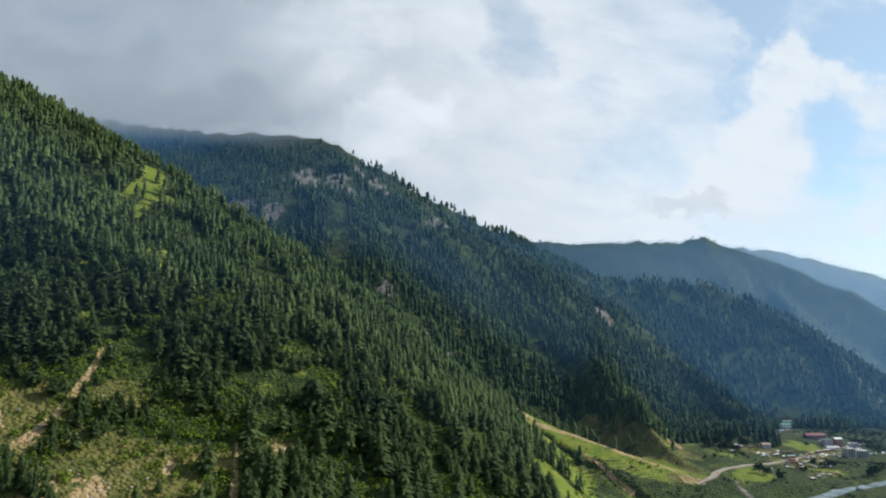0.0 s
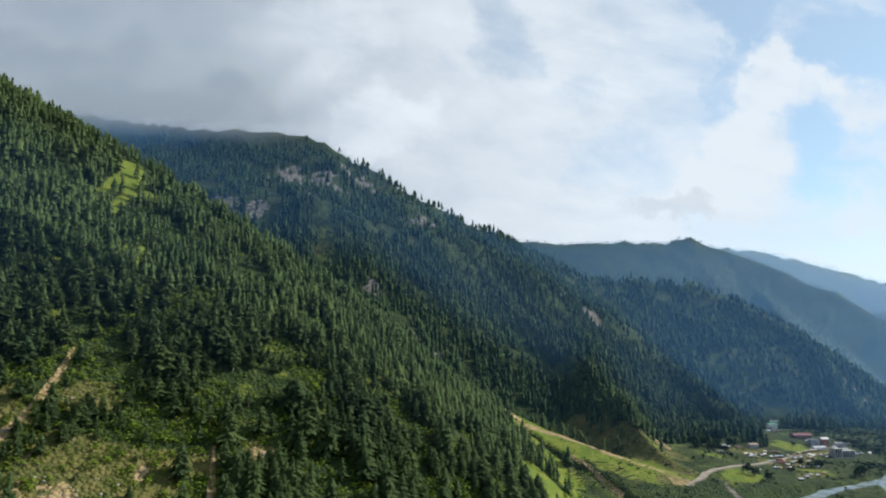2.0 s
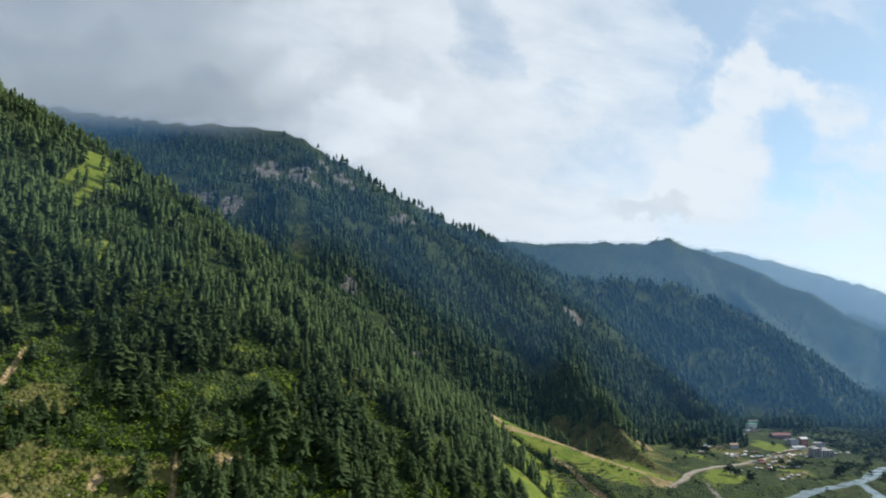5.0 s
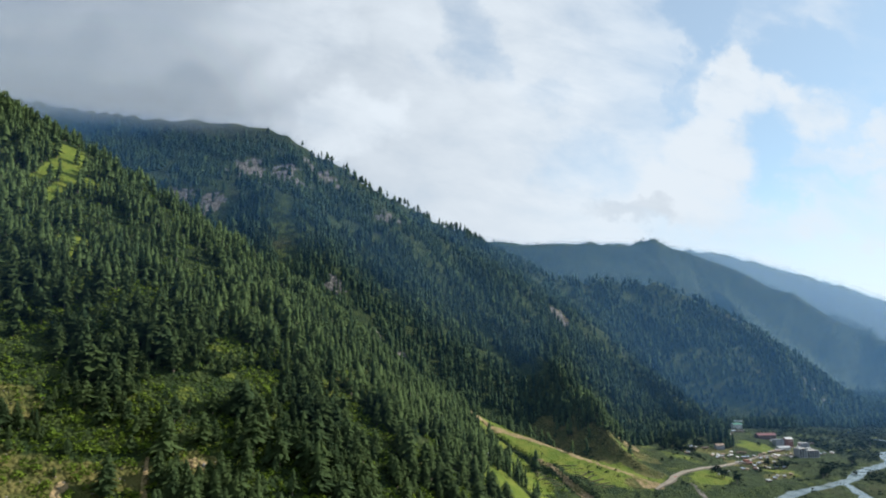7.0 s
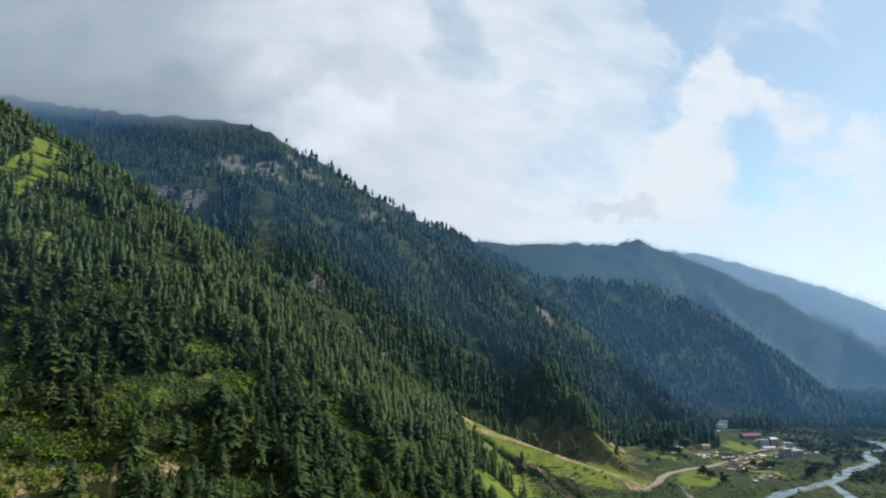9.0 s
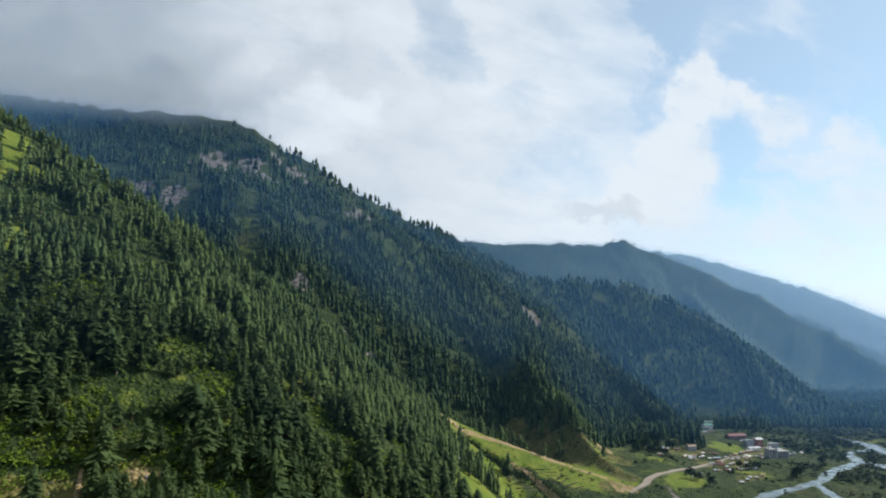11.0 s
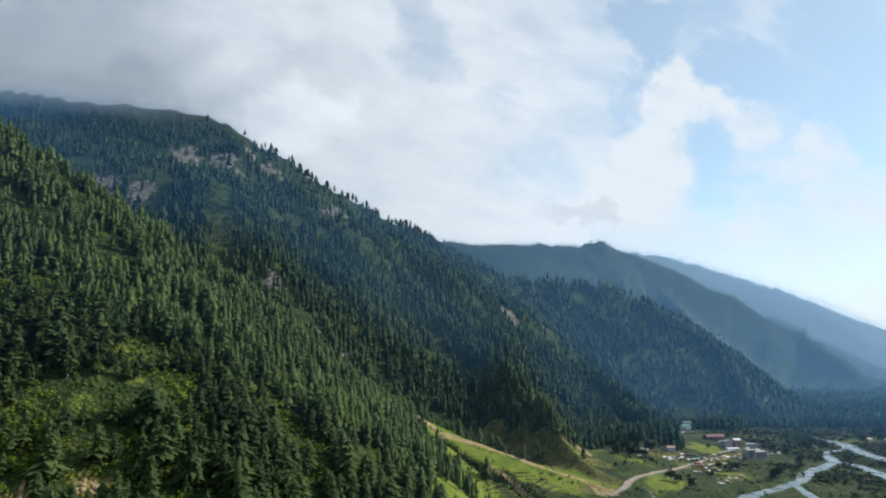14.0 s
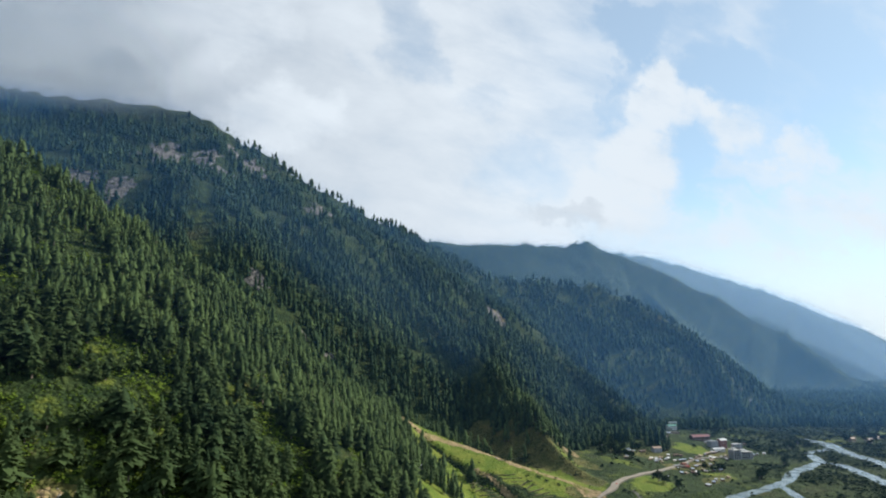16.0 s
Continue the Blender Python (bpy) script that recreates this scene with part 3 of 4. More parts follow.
def joined(name, shapes, places, sizes, widths, mats, rng, tints):
    """Many plants in one mesh. shapes: for each variant a list of (vertices, triangles), one for each material."""
    vs, fs, ts, ms, base = [], [], [], [], 0
    pick = rng.integers(len(shapes), size=len(places))
    turn = rng.random(len(places)) * 6.28
    for k, variant in enumerate(shapes):
        mine = np.nonzero(pick == k)[0]
        if not len(mine):
            continue
        c, s = np.cos(turn[mine])[:, None], np.sin(turn[mine])[:, None]
        for slot, (v, f) in enumerate(variant):
            w, h = widths[mine][:, None], sizes[mine][:, None]
            x = (v[None, :, 0] * c - v[None, :, 1] * s) * w + places[mine, 0][:, None]
            y = (v[None, :, 0] * s + v[None, :, 1] * c) * w + places[mine, 1][:, None]
            z = v[None, :, 2] * h + places[mine, 2][:, None]
            vs.append(np.stack([x, y, z], -1).reshape(-1, 3))
            fs.append((f[None] + (base + len(v) * np.arange(len(mine)))[:, None, None]).reshape(-1, 3))
            ts.append(np.repeat(tints[mine], len(v)))
            ms.append(np.full(len(f) * len(mine), slot))
            base += len(v) * len(mine)
    return new(name, raw_mesh(name, np.concatenate(vs), np.concatenate(fs), mats, np.concatenate(ts), np.concatenate(ms)))


def scatter(rng, x0, x1, y0, y1, spacing, wedge=0.86):
    """Uneven points over a stretch of the plan, within the valley's open side."""
    nx, ny = int((x1 - x0) / spacing), int((y1 - y0) / spacing)
    gx, gy = np.meshgrid(np.arange(nx), np.arange(ny))
    x = x0 + (gx.ravel() + rng.random(gx.size) * 1.1) * spacing
    y = y0 + (gy.ravel() + rng.random(gx.size) * 1.1) * spacing
    keep = np.abs(x) < wedge * y + 40
    return x[keep], y[keep]


def grow(rng, x, y, share=1.0):
    """Keep the points where the wood stands, with their ground heights."""
    meadow, soil, rock, dry, wood = cover_at(x, y)
    thick = wood * np.clip(np.where(y > 950, 0.82, np.where((y < 600) & (x < -60), 0.50 + 0.25 * np.clip((-300 - x) / 80, 0, 1), 0.60)) + 0.95 * rough(x, y, 30, 21) + 0.45 * rough(x, y, 120, 22), 0.08, 1) * share
    keep = rng.random(len(x)) < thick
    x, y = x[keep], y[keep]
    return np.stack([x, y, height(x, y) - 0.3], -1)


def tree_sizes(rng, p):
    """Heights, widths and tints of trees: tall stands, young growth low on the near flank."""
    young = np.clip((205 - p[:, 2]) / 70, 0, 1) * np.clip((600 - p[:, 1]) / 60, 0, 1) * np.clip((-110 - p[:, 0]) / 60, 0, 1)
    h = (18.5 - 1.5 * (p[:, 1] < 560) - 9.0 * young) * np.exp((0.28 + 0.1 * young) * rng.standard_normal(len(p))) * (1 + 0.16 * rough(p[:, 0], p[:, 1], 45, 31))
    h = np.clip(h, 4, 27)
    w = h * (1.0 + 0.25 * rng.random(len(p))) * (1 + 0.30 * young + 0.34 * (p[:, 1] < 950) + 0.10 * (p[:, 1] < 560))
    # beyond the near flank the tint drops: cloud shade put into the needles
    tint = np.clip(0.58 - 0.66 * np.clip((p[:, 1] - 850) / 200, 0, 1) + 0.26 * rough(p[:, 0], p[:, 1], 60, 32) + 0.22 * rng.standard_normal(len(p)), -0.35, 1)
    return h, w, tint


def make_forest():
    rng = np.random.default_rng(7)
    near = np.concatenate([grow(rng, *scatter(rng, -760, 330, 300, 960, 5.8)), grow(rng, *scatter(rng, -430, -110, 330, 560, 7.5), 0.8)])
    order = np.argsort(near[:, 1] + 0.25 * np.abs(near[:, 0] + 120))
    first, near = near[order[:290]], near[order[290:]]
    # a few tall trees on the bank by the bare slope
    bank = np.array([(-216 - 5.0 * (k % 5) - 2 * rng.random(), 338 + 6.0 * (k // 5) + 5 * rng.random()) for k in range(10)])
    bank = np.column_stack([bank, height(bank[:, 0], bank[:, 1]) - 0.3])
    first = np.concatenate([bank, first])
    # the nearest trees, one by one
    kinds = []
    for k in range(8):
        crown, trunk = conifer(rng, 30, 10, 0.9 + 0.35 * rng.random(), 0.06 + 0.08 * rng.random(), 6)
        kinds.append((raw_mesh("crown", *crown, [NEEDLES], np.full(len(crown[0]), 0.25 + 0.07 * k)), raw_mesh("trunk", *trunk, [BARK])))
    h, w, tint = tree_sizes(rng, first)
    h[:10], w[:10] = 15 + 3 * rng.random(10), 18 + 2 * rng.random(10)
    protos = []
    for k, p in enumerate(first):
        m = Matrix.LocRotScale(p, Euler((0, 0, rng.random() * 6.28)), (w[k], w[k], h[k]))
        if len(protos) < 8:
            crown, trunk = kinds[k]
            tree = new("conifer_tree")
            new("crown", crown).parent = tree
            new("trunk", trunk).parent = tree
            tree["label"] = "dark green conifer with drooping boughs on the slope"
            tree["category"], tree["group"] = "tree", "conifers on the near slope"
            protos.append(tree)
            tree.matrix_basis = m
        else:
            copy_thing(protos[int(rng.integers(8))], m @ Matrix.Diagonal((1, 1, 1, 1))).matrix_basis = m
    # the woods
    def wood(name, places, whorls, spikes, label, trunks=False, wide=1.0, kinds=10):
        shapes = []
        for _ in range(kinds):
            both = conifer(rng, whorls, spikes, 0.75 + 0.6 * rng.random(), 0.03 + (0.16 * rng.random() ** 2 if trunks else 0), 3, trunks)
            shapes.append(both if trunks else both[:1])
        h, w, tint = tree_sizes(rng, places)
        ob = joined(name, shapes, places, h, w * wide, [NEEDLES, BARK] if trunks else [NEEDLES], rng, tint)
        tagged(ob, label, "forest", kind="stuff")

    wood("near_forest", near[near[:, 1] < 560], 22, 8, "dense conifer forest on the lower near slope", True, kinds=14)
    wood("upper_forest", near[near[:, 1] >= 560], 10, 5, "dense conifer forest on the upper near slope", True)
    mid = grow(rng, *scatter(rng, -700, 760, 960, 1450, 6.9, 0.80), 0.95)
    wood("spur_forest", mid, 5, 4, "conifer forest on the inner spurs, cloud shade in its colour", wide=1.2)
    mid = grow(rng, *scatter(rng, -1100, 2600, 1450, 2300, 9.6, 1.15), 0.95)
    wood("mountain_forest", mid, 3, 4, "conifer forest covering the great mountain, cloud shade in its colour", wide=1.25)
    mid = grow(rng, *scatter(rng, 760, 1800, 1100, 1450, 8.5, 1.35), 0.95)
    wood("nose_forest", mid, 4, 4, "conifer forest down to the river, cloud shade in its colour", wide=1.2)
    far = grow(rng, *scatter(rng, 0, 3600, 2300, 4300, 19.0, 0.98), 0.9)
    far = far[np.hypot(far[:, 0], far[:, 1]) < 4150]
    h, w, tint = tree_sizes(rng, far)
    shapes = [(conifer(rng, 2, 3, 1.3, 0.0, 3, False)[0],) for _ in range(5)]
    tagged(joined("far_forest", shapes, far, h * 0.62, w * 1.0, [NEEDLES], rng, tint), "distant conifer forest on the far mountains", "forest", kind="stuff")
    # undergrowth
    x, y = scatter(rng, -560, 200, 300, 900, 4.2)
    meadow, soil, rock, dry, wood = cover_at(x, y)
    keep = rng.random(len(x)) < np.clip(0.55 + 0.75 * rough(x, y, 26, 41), 0, 1) * np.clip((760 - y) / 200, 0.35, 1) * (1 - 0.9 * meadow) * (1 - 0.95 * soil) * (1 - 0.5 * dry) * (height(x, y) > 10)
    p = np.stack([x[keep], y[keep], height(x[keep], y[keep]) - 0.2], -1)
    h = np.clip(3.0 * np.exp(0.40 * rng.standard_normal(len(p))), 1, 5)
    tint = np.clip(0.5 + 0.35 * rough(p[:, 0], p[:, 1], 40, 42) + 0.2 * rng.standard_normal(len(p)), 0, 1)
    x, y = scatter(rng, -430, 60, 310, 600, 3.0)
    meadow, soil, rock, dry, wood = cover_at(x, y)
    keep = rng.random(len(x)) < np.clip(0.55 + 0.6 * rough(x, y, 22, 43), 0, 1) * (1 - 0.9 * soil) * (1 - 0.85 * dry)
    low = np.stack([x[keep], y[keep], height(x[keep], y[keep]) - 0.2], -1)
    shapes = [(clump(rng, 9),) for _ in range(8)]
    size = 1.7 * np.exp(0.35 * rng.standard_normal(len(low)))
    shade = np.clip(0.35 + 0.35 * rough(low[:, 0], low[:, 1], 30, 44) + 0.25 * rng.standard_normal(len(low)), 0, 1)
    tagged(joined("scrub", shapes, low, size, size * 1.6, [BUSH], rng, shade), "low green scrub covering the lower slope", "scrub", kind="stuff")
    close = p[:, 1] < 470
    shapes = [(clump(rng, 34),) for _ in range(8)]
    tagged(joined("leafy_bushes", shapes, p[close], h[close], h[close] * 1.4, [BUSH], rng, tint[close]), "leafy green bushes on the lower slope", "bushes", kind="stuff")
    shapes = [(clump(rng, 15),) for _ in range(8)]
    tagged(joined("undergrowth", shapes, p[~close], h[~close], h[~close] * 1.5, [BUSH], rng, tint[~close]), "bright green bushes between the trees", "bushes", kind="stuff")


make_forest()


# ---- river and road ----
def smooth_line(points, step=4.0):
    """A flowing line through plan points with a third number, sampled every few metres."""
    pts = [Vector(p) for p in points]
    pts = [2 * pts[0] - pts[1]] + pts + [2 * pts[-1] - pts[-2]]
    out = []
    for p0, p1, p2, p3 in zip(pts, pts[1:], pts[2:], pts[3:]):
        n = max(2, int((p2 - p1).length / step))
        for k in range(n):
            t = k / n
            out.append(0.5 * (2 * p1 + (p2 - p0) * t + (2 * p0 - 5 * p1 + 4 * p2 - p3) * t * t + (3 * p1 - p0 - 3 * p2 + p3) * t ** 3))
    return out + [pts[-2]]


def ribbon(bm, line, level=None, lift=0.25, grow_by=1.0, thick=0.0, wide=0.0):
    """A strip along a line; level gives a flat surface, else it lies on the ground."""
    rows = []
    for a, p, b in zip([line[0]] + line, line, line[1:] + [line[-1]]):
        way = Vector((b.x - a.x, b.y - a.y, 0)).normalized()
        side = Vector((-way.y, way.x, 0)) * (p.z * grow_by + wide)
        ends = [Vector((p.x, p.y, 0)) + side * k for k in (-1, -0.5, 0, 0.5, 1)]
        zs = height(np.array([q.x for q in ends]), np.array([q.y for q in ends]))
        z = level if level is not None else float(zs.max()) + lift
        row = [bm.verts.new((q.x, q.y, z + (0.10 if k == 2 and level is None else 0))) for k, q in enumerate(ends)]
        if thick:
            row = [bm.verts.new((ends[0].x, ends[0].y, z - thick))] + row + [bm.verts.new((ends[-1].x, ends[-1].y, z - thick))]
        rows.append(row)
    for a, b in zip(rows, rows[1:]):
        for k in range(len(a) - 1):
            bm.faces.new((a[k], a[k + 1], b[k + 1], b[k]))


bm = bmesh.new()
for k, line in enumerate(RIVER.values()):
    ribbon(bm, smooth_line(line, 8.0), level=0.25 + 0.03 * k, grow_by=1.0, wide=4.5)
tagged(part("river", bm, WATER), "braided milky grey-blue mountain river", "river", kind="structure")
GRAVEL = material("gravel", plain((0.18, 0.16, 0.13), (0.34, 0.29, 0.23), 0.25))
CONCRETE = material("bare_concrete", plain((0.30, 0.29, 0.27), (0.46, 0.44, 0.41), 0.3))
ROAD = [(303, 757, 2), (331, 779, 4), (343, 795, 4), (363, 812, 3.8), (390, 829, 3.6), (430, 865, 3.4), (502, 936, 3), (566, 987, 2.8), (627, 998, 2.6), (668, 1004, 2.2)]
bm = bmesh.new()
ribbon(bm, smooth_line(ROAD), lift=0.3, thick=2.5)
tagged(part("road", bm, GRAVEL), "pale dusty gravel road curving into the village", "road", kind="structure")

# ---- field terraces: low banks along the contours of the fan ----
BANK = material("earth_bank", plain((0.06, 0.075, 0.025), (0.15, 0.13, 0.055), 0.5))


def contour(x, y, length, step=4.0):
    """Plan points along the line of equal height through a point."""
    line = []
    for sign in (-1, 1):
        px, py, half = x, y, []
        for _ in range(int(length / 2 / step)):
            e = 6.0
            hx = height(np.array([px + e, px - e, px, px]), np.array([py, py, py + e, py - e]))
            g = Vector((hx[0] - hx[1], hx[2] - hx[3], 0)).normalized()
            px, py = px - sign * step * g.y, py + sign * step * g.x
            half.append((px, py, 0.7))
        line = half[::-1] + ([(x, y, 0.7)] if sign == -1 else []) + line if sign == -1 else line + half
    return line


def make_terraces():
    rng = random.Random(3)
    for x, y, dx, dy, n, length in ((210, 790, 5.0, -5.0, 8, 34), (169, 778, 2.6, -5.4, 7, 30), (284, 943, 1.6, -6.5, 8, 46)):
        bm = bmesh.new()
        for k in range(n):
            line = contour(x + dx * k + rng.uniform(-1, 1), y + dy * k, length * rng.uniform(0.6, 1.1))
            ribbon(bm, [Vector(p) for p in line], lift=0.4, thick=1.5)
        tagged(part("terrace_banks", bm, BANK), "low earth banks of field terraces in the meadow", "terrace", kind="structure")


make_terraces()

# ---- paints of the village ----
PLASTER = material("white_plaster", plain((0.55, 0.54, 0.52), (0.74, 0.73, 0.70), 0.4))
GREY_WALL = material("grey_render", plain((0.25, 0.26, 0.28), (0.38, 0.39, 0.41), 0.4))
BROWN_WALL = material("brown_boards", plain((0.09, 0.06, 0.05), (0.17, 0.11, 0.085), 0.6))
BRICK_WALL = material("red_brick_wall", plain((0.22, 0.09, 0.07), (0.34, 0.15, 0.11), 0.6))
TAN_WALL = material("mud_wall", plain((0.28, 0.22, 0.15), (0.42, 0.34, 0.24), 0.5))
STEEL = material("roof_sheet", plain((0.20, 0.22, 0.24), (0.42, 0.43, 0.44), 0.5, 0.6, 0.3, 0.1))
GREEN_ROOF = material("green_roof_sheet", plain((0.06, 0.19, 0.14), (0.11, 0.27, 0.20), 0.5, 0.5))
RED_ROOF = material("maroon_roof_sheet", plain((0.12, 0.035, 0.04), (0.19, 0.06, 0.06), 0.5, 0.5))
RUST_ROOF = material("rusty_roof_sheet", plain((0.20, 0.13, 0.09), (0.36, 0.27, 0.20), 0.5, 0.7))
BLUE_TARP = material("blue_tarpaulin", plain((0.22, 0.27, 0.33), (0.36, 0.41, 0.47), 0.5, 0.6))
RED_CLOTH = material("red_awning_cloth", plain((0.40, 0.05, 0.04), (0.55, 0.10, 0.07), 0.5, 0.8))
GLASS = material("window_glass", plain((0.02, 0.025, 0.03), (0.04, 0.05, 0.06), 0.5, 0.12, 0.6))
TYRE = material("tyre_rubber", plain((0.02, 0.02, 0.02), (0.04, 0.04, 0.04), 2.0))
STONE = material("weathered_stone", plain((0.15, 0.135, 0.115), (0.30, 0.27, 0.23), 0.4))


def on_ground(x, y):
    return float(height(np.array([float(x)]), np.array([float(y)]))[0])


def box(x0, x1, y0, y1, z0, z1, bevel=0.0, bm=None):
    bm = bm or bmesh.new()
    m = Matrix.Translation(((x0 + x1) / 2, (y0 + y1) / 2, (z0 + z1) / 2)) @ Matrix.Diagonal((x1 - x0, y1 - y0, z1 - z0, 1))
    made = bmesh.ops.create_cube(bm, size=1.0, matrix=m)
    if bevel:
        edges = list({e for v in made["verts"] for e in v.link_edges})
        bmesh.ops.bevel(bm, geom=edges, offset=bevel, segments=1, affect="EDGES")
    return bm


def thing(name, x, y, turn, label, category, group="", sink=0.3):
    ob = new(name)
    ob.matrix_basis = pose(x, y, on_ground(x, y) - sink, 0, 0, turn)
    return tagged(ob, label, category, group)


def gable(w, d, z, rise, over=0.5, thick=0.18):
    """A pitched roof along x."""
    bm = bmesh.new()
    rows = []
    for x in (-w / 2 - over, w / 2 + over):
        rows.append([bm.verts.new((x, yy, zz)) for yy, zz in (
            (-d / 2 - over, z - 0.15), (0, z + rise), (d / 2 + over, z - 0.15), (d / 2 + over, z - 0.15 - thick), (0, z + rise - thick * 1.3), (-d / 2 - over, z - 0.15 - thick))])
    for k in range(6):
        bm.faces.new((rows[0][k], rows[0][(k + 1) % 6], rows[1][(k + 1) % 6], rows[1][k]))
    bm.faces.new(rows[0][::-1])
    bm.faces.new(rows[1])
    return bm


def building(name, x, y, turn, w, d, storeys, wall, roof, label, pitched=True, storey=3.1, bays=0, category="house", rise=None, group=""):
    """A house: walls with gables, roof, and on each storey a row of set-in windows on the long and short sides."""
    ob = thing(name, x, y, turn, label, category, group, sink=0.6)
    h = storeys * storey + 0.6
    rise = rise if rise is not None else 0.28 * d
    bm = box(-w / 2, w / 2, -d / 2, d / 2, 0, h)
    if pitched:
        for xx in (-w / 2 + 0.01, w / 2 - 0.01):
            tri = [bm.verts.new((xx, -d / 2 + 0.02, h)), bm.verts.new((xx, d / 2 - 0.02, h)), bm.verts.new((xx, 0, h + rise - 0.25))]
            bm.faces.new(tri)
    part("wall", bm, wall, ob)
    if pitched:
        part("roof", gable(w, d, h, rise), roof, ob)
    else:
        bm = box(-w / 2 - 0.3, w / 2 + 0.3, -d / 2 - 0.3, d / 2 + 0.3, h, h + 0.3, 0.05)
        part("roof", bm, roof, ob)
        part("parapet", box(-w / 2, w / 2, -d / 2, -d / 2 + 0.2, h + 0.3, h + 1.0), wall, ob)
    bays = bays or max(1, int(w / 3.6))
    for s in range(storeys):
        z = 1.6 + s * storey
        for k in range(bays):
            xx = -w / 2 + w * (k + 0.5) / bays
            if s == 0 and k == bays // 2:
                part("door", box(xx - 0.55, xx + 0.55, -d / 2 - 0.06, -d / 2 + 0.1, 0.6, 2.7, 0.03), BROWN_WALL, ob)
                continue
            window = part("window", box(xx - 0.8, xx + 0.8, -d / 2 - 0.05, -d / 2 + 0.1, z, z + 1.4, 0.04), PLASTER if wall is not PLASTER else GREY_WALL, ob)
            part("pane", box(xx - 0.65, xx + 0.65, -d / 2 - 0.07, -d / 2 + 0.05, z + 0.13, z + 1.27), GLASS, window)
        if d > 5:
            for side in (-1, 1):
                xx = side * w / 2
                window = part("window", box(min(xx - 0.1, xx + 0.05 * side), max(xx + 0.1 * (side < 0), xx + 0.05), -0.8, 0.8, z, z + 1.4), GREY_WALL, ob)
                part("pane", box(xx - 0.07, xx + 0.07, -0.65, 0.65, z + 0.13, z + 1.27), GLASS, window)
    return ob


def concrete_frame(x, y, turn, bays, deep, storeys, label):
    """An unfinished concrete building: floor slabs on columns, closed sides, and a dark sheet for the shade inside."""
    ob = thing("unfinished_hotel", x, y, turn, label, "building", sink=0.4)
    w, d = bays * 4.0, deep * 4.5
    for s in range(storeys + 1):
        part("floor_slab", box(-w / 2 - 0.5, w / 2 + 0.5, -d / 2 - 0.7, d / 2 + 0.5, s * 3.3 + (0 if s else -0.5), s * 3.3 + 0.32), CONCRETE, ob)
    for s in range(storeys):
        for k in range(bays + 1):
            xx = -w / 2 + k * 4.0
            part("column", box(xx - 0.28, xx + 0.28, -d / 2 - 0.3, -d / 2 + 0.26, s * 3.3 + 0.32, s * 3.3 + 3.3), PLASTER, ob)
        # side walls in grey: their shaded look is put into the colour
        for side in (-1, 1):
            part("side_wall", box(side * w / 2 - 0.12, side * w / 2 + 0.12, -d / 2 + 0.3, d / 2, s * 3.3 + 0.32, s * 3.3 + 3.3), GREY_WALL, ob)
        # dark sheet set back in the bays, standing for the shade inside
        part("inner_wall", box(-w / 2 + 0.2, w / 2 - 0.2, -d / 2 + 2.6, -d / 2 + 2.8, s * 3.3 + 0.32, s * 3.3 + 3.3), GLASS, ob)
    part("roof_room", box(-w / 6, w / 6, 0, d / 3, storeys * 3.3 + 0.32, storeys * 3.3 + 2.8), PLASTER, ob)
    return ob


def stall(x, y, turn, w, d, cloth, label):
    """A roadside shack: back and side walls, posts and a sloping roof."""
    ob = thing("market_stall", x, y, turn, label, "stall", "stalls along the road", 0.2)
    part("back_wall", box(-w / 2, w / 2, d / 2 - 0.15, d / 2, 0, 2.8), TAN_WALL, ob)
    for side in (-1, 1):
        part("side_wall", box(side * w / 2 - 0.08, side * w / 2 + 0.08, -d / 4, d / 2 - 0.16, 0, 2.6), TAN_WALL, ob)
        part("post", box(side * w / 2 - 0.07, side * w / 2 + 0.07, -d / 2, -d / 2 + 0.14, 0, 2.5), BROWN_WALL, ob)
    part("counter", box(-w / 2 + 0.2, w / 2 - 0.2, -d / 4, -d / 4 + 0.5, 0, 1.0, 0.04), BROWN_WALL, ob)
    bm = box(-w / 2 - 0.5, w / 2 + 0.5, -d / 2 - 0.7, d / 2 + 0.4, 2.75, 2.87)
    for v in bm.verts:
        v.co.z += 0.18 * v.co.y + 0.05 * math.sin(3 * v.co.x)
    part("roof", bm, cloth, ob)
    return ob


def car(x, y, turn, paint, label):
    ob = thing("parked_car", x, y, turn, label, "car", "cars in the village", -0.35)
    bm = box(-2.1, 2.1, -0.85, 0.85, 0.3, 0.95, 0.14)
    part("body", bm, paint, ob)
    bm = box(-1.3, 1.0, -0.75, 0.75, 0.95, 1.55)
    for v in bm.verts:
        if v.co.z > 1.2:
            v.co.x *= 0.72
    cabin = part("cabin", bm, paint, ob)
    part("glazing", box(-1.02, 0.80, -0.77, 0.77, 1.05, 1.42), GLASS, cabin)
    for xx in (-1.3, 1.3):
        for yy in (-0.8, 0.8):
            bm = bmesh.new()
            bmesh.ops.create_cone(bm, cap_ends=True, segments=12, radius1=0.34, radius2=0.34, depth=0.22, matrix=pose(xx, yy, 0.34, 90))
            part("wheel", bm, TYRE, ob)
    return ob


